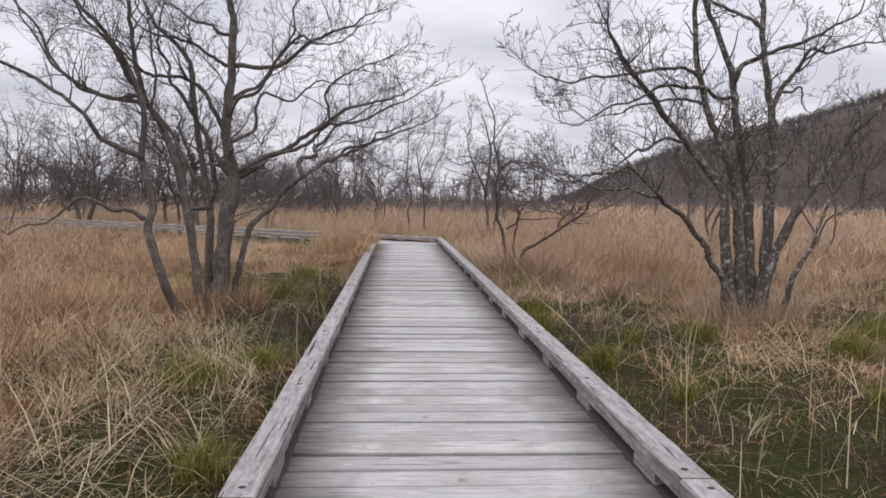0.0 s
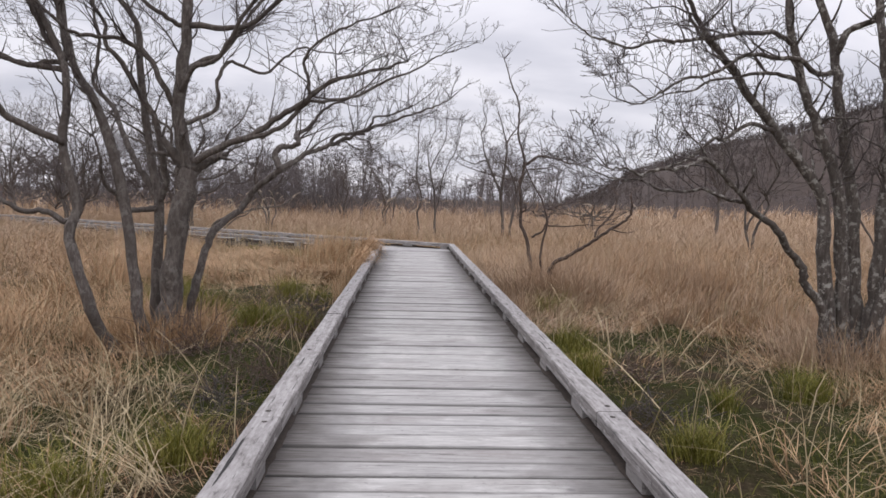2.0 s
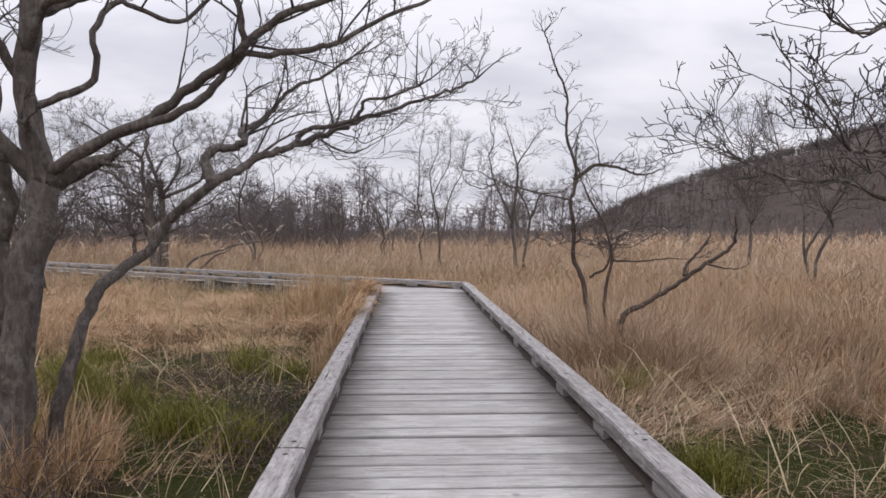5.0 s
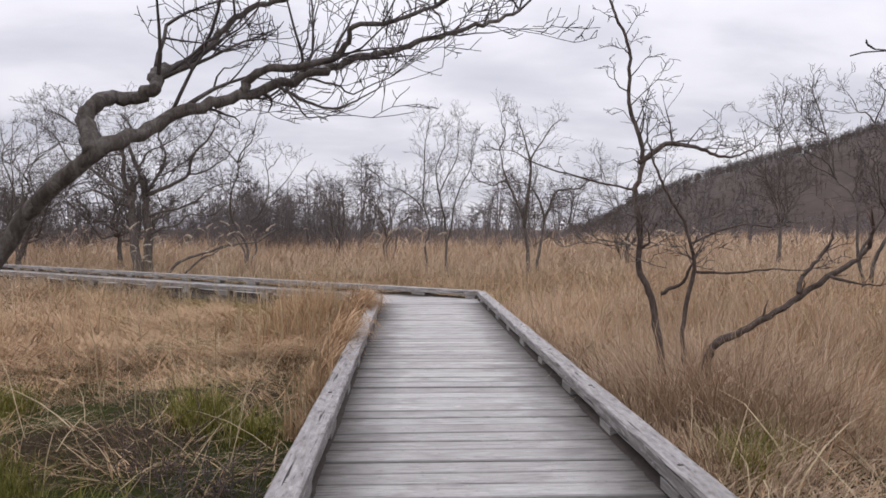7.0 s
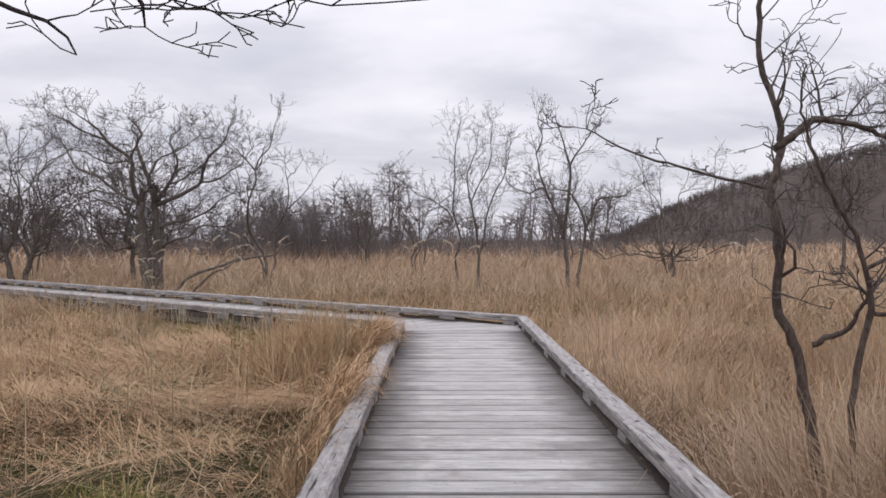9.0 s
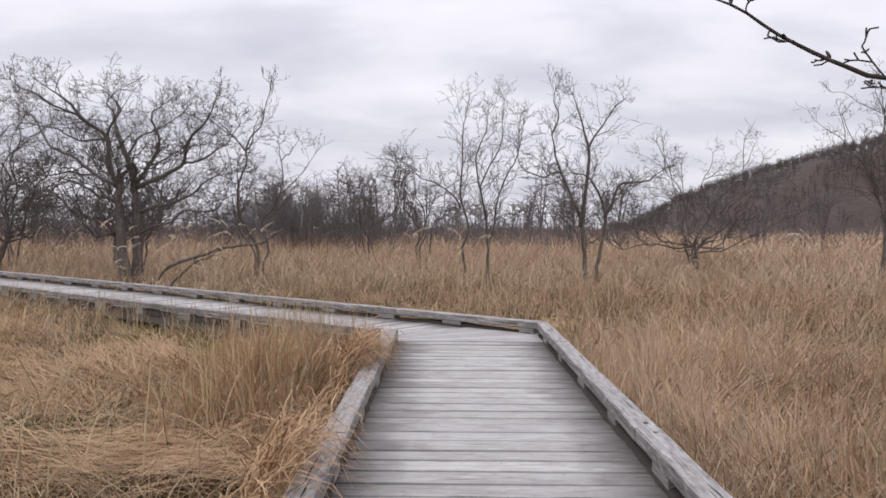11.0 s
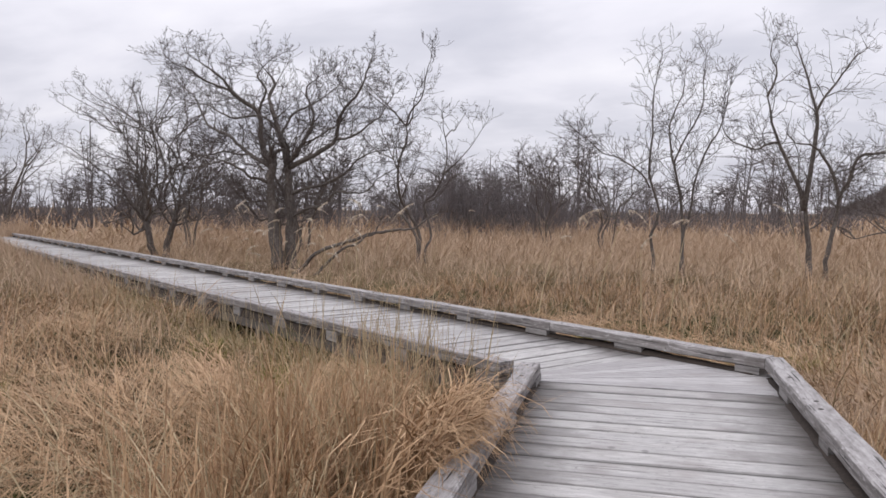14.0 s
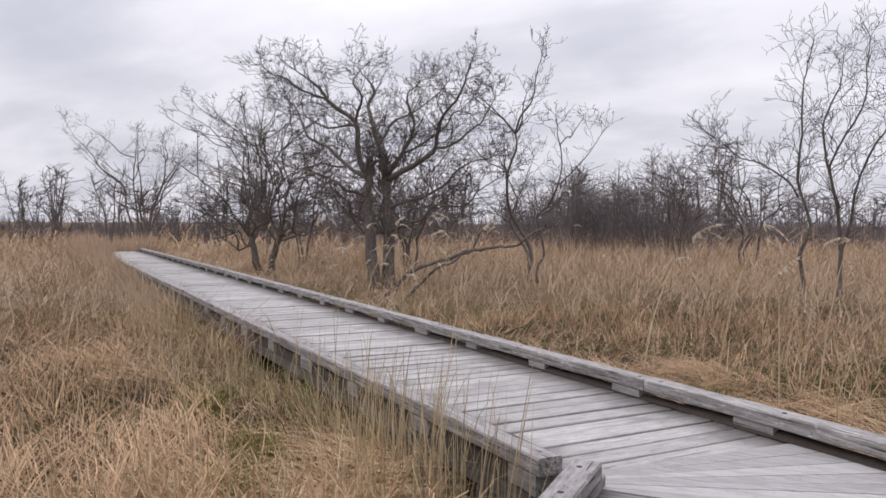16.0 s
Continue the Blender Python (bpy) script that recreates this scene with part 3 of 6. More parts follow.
    limb(0.030, 0.008, (-3.89, 11.00, 2.68), (-4.22, 10.80, 2.62), (-4.57, 10.60, 2.72), (-4.84, 10.40, 3.00), (-5.04, 10.30, 3.39), (-5.19, 10.20, 3.77))
    limb(0.034, 0.010, (-3.89, 11.00, 2.74), (-4.01, 11.10, 3.19), (-4.11, 11.20, 3.72), (-4.13, 11.20, 4.39))
    limb(0.034, 0.009, (-3.89, 11.00, 2.71), (-4.10, 10.80, 3.09), (-4.37, 10.60, 3.52), (-4.61, 10.50, 3.86), (-4.87, 10.40, 4.24))
    limb(0.042, 0.010, (-3.14, 11.65, 1.22), (-3.46, 11.80, 1.71), (-3.81, 12.20, 2.21), (-4.26, 12.60, 2.69), (-4.23, 12.70, 3.28), (-4.35, 12.80, 4.07), (-4.63, 12.90, 4.72))
    limb(0.036, 0.008, (-2.88, 11.40, 2.30), (-3.12, 11.20, 2.84), (-3.40, 11.00, 2.97), (-3.78, 10.80, 2.98), (-4.13, 10.60, 3.32), (-4.51, 10.50, 3.55))
    limb(0.034, 0.008, (-2.82, 11.40, 2.40), (-2.61, 11.20, 2.73), (-2.17, 11.00, 3.00), (-1.70, 10.80, 3.53), (-1.35, 10.60, 3.39), (-0.91, 10.50, 3.60))
    limb(0.030, 0.008, (-2.76, 11.42, 3.20), (-2.91, 11.30, 3.26), (-3.20, 11.10, 3.44), (-3.48, 10.90, 3.50), (-3.85, 10.70, 3.61), (-4.07, 10.60, 3.90))
    limb(0.030, 0.008, (-2.74, 11.44, 3.64), (-3.10, 11.60, 3.83), (-3.62, 11.80, 4.10), (-4.03, 12.00, 4.38))
    limb(0.046, 0.010, (-3.13, 11.64, 1.20), (-3.08, 11.50, 1.94), (-3.29, 11.40, 2.46), (-3.60, 11.30, 2.96), (-3.73, 11.20, 3.39), (-3.64, 11.10, 3.93))
    limb(0.028, 0.008, (-2.80, 11.40, 2.10), (-2.43, 11.50, 2.31), (-2.33, 11.60, 2.85), (-1.93, 11.70, 2.75), (-1.52, 11.80, 3.08), (-1.10, 11.90, 3.04))
    limb(0.030, 0.008, (-2.06, 11.13, 1.94), (-1.58, 10.95, 2.09), (-1.30, 10.80, 2.37), (-1.34, 10.65, 2.71), (-1.01, 10.50, 3.00), (-0.57, 10.40, 3.16))
    limb(0.022, 0.006, (-1.34, 10.82, 2.35), (-0.90, 10.90, 2.40), (-0.47, 11.00, 2.62), (-0.12, 11.00, 2.77), (0.12, 11.00, 2.92))
    roots = [list(l) for l in limbs]
    for l in roots:
        if l[2][2] < 0.3:
            x, y, z = l[2]
            l.insert(2, (x + 0.35 * (-2.98 - x), y + 0.35 * (11.3 - y), -0.42))
    return tree_from("alder_tree", roots, random.Random(11), "bare grey-brown alder with several crooked stems rising from the sedge", 0.95, 0.23, 3, 0.34, 0.06, 1, BARK, TWIG, bare=1.85, thin=0.0024, shoot=0.006, kink=0.55)


def right_tree():
    limbs = []

    def limb(r0, r1, *pts):
        limbs.append((r0, r1, *pts))
    limb(0.088, 0.014, (4.56, 11.00, 0.20), (4.48, 11.00, 0.90), (4.43, 11.00, 1.46), (4.04, 11.00, 1.98), (3.57, 10.90, 2.49), (3.16, 10.80, 2.93), (2.77, 10.70, 3.35), (2.53, 10.60, 3.77))
    limb(0.085, 0.020, (4.74, 11.00, 0.20), (4.68, 11.00, 0.95), (4.61, 11.00, 1.58), (4.34, 11.00, 2.22), (4.16, 11.05, 2.75), (4.00, 11.10, 3.52), (3.94, 11.10, 4.27), (3.85, 11.10, 5.13))
    limb(0.088, 0.020, (4.94, 11.10, 0.20), (4.90, 11.15, 1.10), (4.84, 11.20, 1.82), (4.67, 11.20, 2.54), (4.65, 11.30, 3.15), (4.44, 11.30, 3.74), (4.24, 11.40, 4.29), (4.07, 11.50, 5.03))
    limb(0.090, 0.020, (5.04, 10.90, 0.20), (5.07, 10.90, 0.99), (5.11, 10.90, 1.82), (5.08, 10.90, 2.58), (4.94, 10.90, 3.39), (4.87, 10.90, 4.25), (4.89, 10.90, 5.10))
    limb(0.082, 0.020, (5.05, 10.80, 0.22), (5.27, 10.70, 1.00), (5.61, 10.60, 1.61), (5.99, 10.50, 2.25), (6.43, 10.40, 2.75), (6.97, 10.30, 3.33))
    limb(0.048, 0.010, (5.26, 10.50, 0.22), (5.54, 10.50, 0.72), (5.67, 10.50, 1.13), (5.80, 10.50, 1.47), (6.25, 10.40, 1.82))
    limb(0.055, 0.008, (4.39, 10.80, 0.24), (4.09, 10.70, 0.69), (3.70, 10.50, 1.10), (3.22, 10.30, 1.43), (2.75, 10.10, 1.80), (2.37, 9.90, 1.68), (1.95, 9.70, 1.62), (1.59, 9.50, 1.66))
    limb(0.030, 0.006, (4.05, 11.08, 3.15), (3.54, 10.90, 3.24), (3.01, 10.70, 3.13), (2.49, 10.50, 3.03), (2.00, 10.30, 2.91), (1.57, 10.10, 2.95), (1.26, 10.00, 3.13))
    limb(0.032, 0.006, (4.64, 11.26, 2.90), (4.07, 11.00, 3.00), (3.51, 10.80, 2.99), (3.10, 10.60, 2.81), (2.59, 10.40, 2.64), (2.16, 10.20, 2.39), (1.78, 10.00, 2.36))
    limb(0.026, 0.006, (4.16, 11.04, 2.74), (3.67, 10.90, 2.81), (3.29, 10.80, 2.73), (2.79, 10.70, 2.57), (2.31, 10.60, 2.43))
    limb(0.028, 0.006, (3.85, 10.97, 2.20), (3.48, 10.80, 2.25), (3.01, 10.60, 2.05), (2.50, 10.40, 1.75), (2.12, 10.20, 1.61))
    limb(0.045, 0.010, (4.65, 11.30, 3.10), (4.75, 11.20, 3.38), (5.13, 11.00, 3.55), (5.56, 10.80, 3.70), (5.85, 10.70, 3.88), (6.19, 10.60, 4.21))
    limb(0.040, 0.010, (5.07, 10.90, 2.70), (5.39, 11.00, 3.18), (5.73, 11.10, 3.62), (6.34, 11.20, 3.68), (6.97, 11.30, 3.78))
    limb(0.020, 0.006, (5.22, 10.94, 2.95), (5.41, 10.80, 3.01), (5.45, 10.80, 2.81), (5.56, 10.70, 2.62))
    limb(0.032, 0.008, (4.91, 10.90, 3.81), (4.55, 11.10, 4.11), (4.22, 11.20, 4.30), (3.88, 11.30, 4.67))
    limb(0.022, 0.006, (3.16, 10.80, 2.93), (2.83, 10.90, 3.33), (2.70, 11.00, 3.69), (2.55, 11.00, 3.86))
    limb(0.024, 0.006, (3.30, 10.33, 1.40), (2.90, 10.50, 1.52), (2.45, 10.60, 1.50), (2.05, 10.75, 1.60), (1.70, 10.80, 1.72))
    roots = [list(l) for l in limbs]
    for l in roots:
        if l[2][2] < 0.3:
            x, y, z = l[2]
            l.insert(2, (x + 0.3 * (4.8 - x), y + 0.3 * (10.9 - y), -0.42))
    return tree_from("alder_tree", roots, random.Random(23), "bare lichen-spotted alder with a clump of pale rough stems", 0.85, 0.22, 3, 0.25, 0.06, 1, BARK_PALE, TWIG, bare=1.45, kink=0.6)


def middle_tree():
    limbs = []

    def limb(r0, r1, *pts):
        limbs.append((r0, r1, *pts))
    limb(0.039, 0.008, (1.89, 15.40, 0.13), (1.80, 15.43, 0.68), (1.68, 15.45, 0.96), (1.64, 15.47, 1.65), (1.73, 15.50, 1.98), (1.61, 15.53, 2.43), (1.61, 15.55, 2.96), (1.45, 15.57, 3.37), (1.34, 15.60, 3.73))
    limb(0.026, 0.006, (2.02, 15.20, 0.16), (2.08, 15.15, 0.98), (1.96, 15.10, 1.40), (1.71, 15.05, 1.82), (1.61, 15.00, 2.11))
    limb(0.030, 0.006, (1.70, 15.50, 1.92), (1.96, 15.60, 2.11), (2.31, 15.70, 2.08), (2.64, 15.80, 2.01), (2.95, 15.90, 2.11))
    limb(0.0108, 0.004, (1.66, 15.50, 1.68), (1.37, 15.42, 1.73), (1.05, 15.36, 1.80), (0.75, 15.30, 1.88), (0.50, 15.25, 2.00))
    limb(0.014, 0.004, (2.10, 15.20, 0.95), (2.36, 15.10, 0.94), (2.71, 15.00, 0.98), (2.91, 14.90, 0.97))
    limb(0.012, 0.004, (2.08, 15.20, 1.20), (2.54, 15.40, 1.35), (3.00, 15.60, 1.34))
    limb(0.020, 0.010, (1.87, 15.40, 0.74), (2.04, 15.30, 0.85), (2.09, 15.20, 1.05))
    roots = [list(l) for l in limbs]
    for l in roots:
        if l[2][2] < 0.3:
            x, y, z = l[2]
            l.insert(2, (x + 0.02, y, -0.42))
    return tree_from("young_alder", roots, random.Random(31), "slender crooked young alder standing in tall dry reeds", 0.46, 0.13, 2, 0.30, 0.05, 1, BARK_DARK, TWIG, bare=1.0, crook=0.025)


def leaning_log():
    limbs = []

    def limb(r0, r1, *pts):
        limbs.append((r0, r1, *pts))
    limb(0.047, 0.013, (2.13, 15.00, 0.19), (2.21, 14.92, 0.38), (2.48, 14.84, 0.54), (2.97, 14.76, 0.88), (3.33, 14.68, 1.15), (3.33, 14.60, 1.35))
    limb(0.022, 0.006, (2.78, 14.70, 0.80), (2.89, 14.77, 0.98), (3.12, 14.83, 1.25), (3.17, 14.90, 1.49))
    limb(0.015, 0.005, (3.01, 14.65, 0.94), (3.10, 14.48, 0.90), (3.21, 14.30, 0.89))
    limbs[0] = (*limbs[0][:2], (2.05, 15.02, -0.42), *limbs[0][2:])
    return tree_from("leaning_branch", limbs, random.Random(37), "dark leaning dead limb rooted in the reeds beside the boardwalk", 0.35, 0.3, 0, 0.5, 0.05, 1, BARK_DARK, TWIG_RED, category="branch")


left_tree()
right_tree()
middle_tree()
leaning_log()


def stand(x, y, height, spread, stems, seed, label, level=2, side=0.9, r=0.07, gap=0.30):
    rng = random.Random(seed)
    height = 1.10 * height
    return tree_from("alder_tree", wild_limbs(x, y, height, spread, stems, rng, r=r), rng, label, side, 1.75 * gap, level, 0.22, 0.06, 1, BARK, TWIG, "bare trees of the marsh", thin=0.0055, bare=1.5, shoot=0.012, kink=0.75)


def crowned(x, y, height, spread, trunks, split, seed, label, r=0.12, many=7, side=0.8, gap=0.5):
    rng = random.Random(seed)
    return tree_from("alder_tree", crown_limbs(x, y, height, spread, trunks, split, rng, r, many=many), rng, label, side, 1.08 * gap, 2, 0.25, 0.05, 1, BARK, TWIG, "bare trees of the marsh", thin=0.0045, bare=1.0, shoot=0.009, kink=0.85)


def field_tree():
    """The broad tree behind the second boardwalk: two short trunks, bowed limbs, a wide crown."""
    limbs = []

    def limb(r0, r1, *pts):
        limbs.append((r0, r1, *pts))
    limb(0.170, 0.105, (-9.90, 35.90, -0.42), (-10.06, 35.90, 0.93), (-10.13, 35.90, 1.79), (-10.11, 35.90, 2.61))
    limb(0.170, 0.098, (-9.72, 36.30, -0.42), (-9.72, 36.30, 0.93), (-9.77, 36.30, 1.81), (-9.82, 36.30, 2.64))
    limb(0.088, 0.014, (-10.11, 35.90, 2.52), (-10.34, 35.80, 3.06), (-10.34, 35.60, 3.96), (-10.94, 35.40, 4.45), (-11.26, 35.20, 4.93), (-11.76, 35.00, 5.30))
    limb(0.041, 0.012, (-10.94, 35.40, 4.45), (-11.38, 35.20, 4.70), (-12.13, 35.00, 5.14), (-12.70, 34.80, 5.48))
    limb(0.082, 0.014, (-9.82, 36.30, 2.57), (-10.09, 36.40, 3.43), (-10.53, 36.60, 4.52), (-10.44, 36.80, 4.98), (-10.88, 37.00, 5.44))
    limb(0.075, 0.014, (-9.80, 36.30, 2.52), (-8.84, 36.00, 2.86), (-8.17, 35.80, 3.24), (-7.92, 35.60, 3.91), (-7.34, 35.40, 4.44), (-7.00, 35.20, 5.00))
    limb(0.061, 0.012, (-9.80, 36.28, 2.62), (-9.45, 36.50, 3.22), (-9.22, 36.80, 3.99), (-9.58, 37.00, 4.79), (-9.30, 37.20, 5.16))
    limb(0.061, 0.012, (-10.11, 35.90, 2.52), (-10.99, 36.30, 2.90), (-11.83, 36.60, 3.48), (-12.75, 37.00, 3.87), (-13.37, 37.30, 4.72), (-13.94, 37.50, 5.11))
    limb(0.048, 0.010, (-10.13, 35.90, 2.04), (-10.48, 35.40, 2.20), (-11.00, 35.00, 2.61), (-11.49, 34.60, 2.47), (-12.03, 34.30, 2.36))
    limb(0.051, 0.010, (-9.77, 36.30, 1.75), (-8.59, 36.00, 2.03), (-7.50, 35.60, 2.63), (-6.50, 35.30, 2.91))
    limb(0.044, 0.010, (-9.73, 36.30, 1.09), (-8.58, 36.00, 1.49), (-7.22, 35.50, 1.81), (-6.18, 35.00, 2.40))
    limb(0.041, 0.010, (-10.09, 36.40, 3.43), (-9.86, 36.80, 4.11), (-9.12, 37.10, 4.55), (-8.50, 37.40, 5.22))
    limb(0.041, 0.010, (-10.34, 35.60, 3.96), (-9.96, 35.30, 4.51), (-10.10, 35.10, 4.88), (-9.64, 34.90, 5.25))
    limb(0.037, 0.010, (-8.17, 35.80, 3.24), (-7.36, 35.50, 3.39), (-6.74, 35.30, 3.74), (-6.30, 35.10, 4.26))
    limb(0.034, 0.010, (-10.34, 35.60, 3.91), (-10.90, 35.20, 3.81), (-11.50, 34.90, 4.14), (-12.10, 34.60, 4.28))
    limb(0.034, 0.010, (-9.45, 36.50, 3.22), (-8.80, 36.90, 3.63), (-8.30, 37.20, 4.28), (-7.90, 37.50, 4.65))
    limb(0.031, 0.009, (-10.99, 36.30, 2.90), (-11.70, 36.10, 2.98), (-12.50, 35.90, 2.88), (-13.10, 35.70, 3.26))
    return tree_from("alder_tree", limbs, random.Random(41), "broad dark bare alder with twin trunks behind the second boardwalk", 1.15, 0.21, 3, 0.15, 0.05, 1, BARK, TWIG, "bare trees of the marsh", thin=0.0046, bare=0.8, shoot=0.012, kink=0.65)


def fallen_branch():
    limbs = [(0.055, 0.018, (-8.60, 34.10, -0.30), (-7.93, 34.00, 0.25), (-6.88, 34.00, 0.61), (-6.11, 34.10, 0.82), (-5.43, 34.20, 0.90), (-4.83, 34.30, 1.30)),
             (0.040, 0.014, (-7.90, 33.80, -0.30), (-7.48, 33.80, 0.09), (-6.79, 33.80, 0.51), (-6.36, 33.90, 0.76), (-6.19, 33.90, 1.10))]
    return tree_from("fallen_branch", limbs, random.Random(43), "dark broken branch leaning in the reeds beside the broad tree", 0.5, 0.5, 1, 0.4, 0.05, 1, BARK, TWIG_RED, category="branch", thin=0.005)


def slender_clump():
    """Several thin upright stems from one root."""
    limbs = [(0.050, 0.010, (0.20, 37.60, -0.45), (0.18, 37.60, 0.70), (0.10, 37.60, 2.41), (0.16, 37.60, 4.20), (0.37, 37.60, 5.50)),
             (0.055, 0.010, (1.00, 37.60, -0.45), (1.00, 37.60, 0.70), (0.77, 37.60, 2.40), (0.61, 37.70, 3.70), (0.97, 37.80, 5.00)),
             (0.045, 0.010, (1.05, 37.70, -0.45), (1.00, 37.70, 0.70), (1.29, 37.70, 2.24), (1.86, 37.80, 3.50), (2.13, 37.90, 4.70)),
             (0.030, 0.008, (0.77, 37.60, 2.40), (1.00, 37.40, 3.30), (1.40, 37.20, 4.20), (1.45, 37.10, 5.30)),
             (0.026, 0.008, (0.12, 37.60, 2.00), (-0.40, 37.40, 2.60), (-1.10, 37.20, 2.90), (-1.70, 37.00, 3.40))]
    return tree_from("alder_tree", limbs, random.Random(48), "clump of slender upright bare stems", 1.1, 0.17, 2, 0.18, 0.07, 1, BARK, TWIG, "bare trees of the marsh", thin=0.0048, bare=1.0, shoot=0.008, kink=0.7)


def forked_alder():
    """A crooked tree with one tall fork and a lower bowed one beside it."""
    limbs = [(0.090, 0.012, (4.20, 38.00, -0.45), (4.16, 38.00, 0.25), (4.00, 38.00, 1.70), (3.27, 38.00, 3.45), (3.05, 38.00, 4.52)),
             (0.070, 0.012, (4.02, 38.00, 1.40), (4.26, 38.00, 3.43), (4.18, 38.00, 4.25), (3.74, 38.00, 5.70)),
             (0.040, 0.010, (4.21, 38.00, 3.88), (4.73, 38.00, 4.75), (5.39, 38.00, 5.55)),
             (0.070, 0.014, (4.45, 37.20, -0.45), (4.41, 37.20, 0.15), (4.66, 37.20, 1.75), (4.17, 37.20, 2.91), (3.60, 37.10, 3.10)),
             (0.050, 0.012, (4.64, 37.20, 1.70), (5.10, 37.20, 2.75), (6.01, 37.20, 2.88), (6.60, 37.20, 3.30)),
             (0.034, 0.010, (3.40, 38.00, 3.20), (2.80, 37.80, 3.00), (2.20, 37.60, 3.20), (1.90, 37.40, 3.60)),
             (0.034, 0.010, (3.05, 38.00, 4.40), (3.30, 38.20, 5.10), (3.20, 38.30, 5.90))]
    return tree_from("alder_tree", limbs, random.Random(50), "bare crooked alder in the reeds", 1.1, 0.19, 2, 0.2, 0.06, 1, BARK, TWIG, "bare trees of the marsh", thin=0.0048, bare=1.0, shoot=0.010, kink=0.8)


field_tree()
fallen_branch()
slender_clump()
forked_alder()
stand(-7.0, 40.2, 6.0, 1.9, 3, 42, "bare alder with upright crooked stems behind the reeds", 2, 1.1, 0.06)
crowned(-15.8, 39.0, 5.9, 2.9, 2, 0.9, 43, "wide-crowned bare tree in the reed field", 0.12, 8)
crowned(-24.0, 50.0, 7.6, 3.2, 1, 1.2, 44, "wide-crowned bare tree in the reed field", 0.13, 9, 1.0, 0.6)
stand(-18.5, 45.0, 6.4, 1.8, 3, 45, "slim bare tree in the reed field", 2, 1.2, 0.06, 0.26)
crowned(-12.6, 41.5, 5.6, 2.2, 1, 1.0, 47, "bare tree with forked crown in the reed field", 0.11, 8)
stand(-41.0, 58.0, 8.6, 3.4, 5, 46, "far bare tree standing alone", 2, 1.5, 0.10, 0.5)
stand(-12.0, 42.0, 5.4, 1.8, 4, 47, "bare tree with forked crown in the reed field", 2, 1.1, 0.06)
crowned(10.4, 46.0, 6.0, 4.2, 2, 0.6, 52, "low spreading bare alder in the reeds", 0.09, 7, 1.1, 0.6)
crowned(15.5, 41.0, 7.2, 2.3, 1, 1.6, 53, "pale-stemmed bare tree before the hill", 0.09, 8, 0.9, 0.55)
stand(11.2, 27.5, 6.6, 1.9, 3, 54, "thin pale bare tree before the hill", 2, 1.1, 0.06, 0.2)
stand(13.0, 23.5, 5.0, 1.2, 3, 55, "bare multi-stemmed alder at the edge of the reeds", 2, 0.9, 0.045)
stand(-4.5, 54.0, 6.0, 1.6, 4, 56, "bare alder in the reed field", 2, 1.1, 0.05, 0.3)
stand(7.5, 57.0, 6.0, 1.8, 4, 57, "bare alder in the reed field", 2, 1.1, 0.05, 0.3)
stand(-1.5, 50.0, 5.2, 1.6, 4, 58, "bare alder in the reed field", 2, 1.0, 0.05, 0.3)


def far_line():
    """The wood along the horizon."""
    rng = random.Random(77)
    t = Tubes()
    for _ in range(340):
        b = rng.uniform(-66, 42)
        dist = 62 + 95 * rng.random()
        if b > 13 and rng.random() < 0.75:
            continue
        h = rng.uniform(4.0, 8.0) * (0.7 if rng.random() < 0.35 else 1.0)
        p = Vector((dist * math.sin(radians(b)), 8 + dist * math.cos(radians(b)), GROUND - 0.2))
        for s in range(rng.randint(2, 4)):
            a = rng.uniform(0, 6.28)
            o = Vector((math.cos(a), math.sin(a), 0)) * rng.uniform(0.3, 1.6)
            m = p + o * 0.3 + Vector((0, 0, h * 0.4))
            e = p + o + Vector((rng.gauss(0, .3), 0, h * rng.uniform(0.75, 1)))
            t.add([p, m, e], [0.075, 0.06, 0.025], 3)
            for k in range(13):
                u = rng.uniform(0.2, 1.0)
                q = m.lerp(e, u) if u > 0.35 else p.lerp(m, u / 0.35 * 0.6 + 0.4)
                w = q + Vector((rng.gauss(0, 0.9), rng.gauss(0, 0.5), rng.uniform(0.0, 0.9)))
                t.add([q, q.lerp(w, 0.5) + Vector((0, 0, 0.12)), w], [0.035, 0.025, 0.012], 3)
                if rng.random() < 0.7:
                    v = w + Vector((rng.gauss(0, 0.5), 0, rng.uniform(-0.1, 0.6)))
                    t.add([q.lerp(w, 0.5), v], [0.025, 0.012], 3)
    ob = new("distant_wood", t.mesh("distant_wood", HAZED_WOOD))
    tagged(ob, "dense line of bare grey-brown trees along the horizon", "forest", kind="stuff")


far_line()


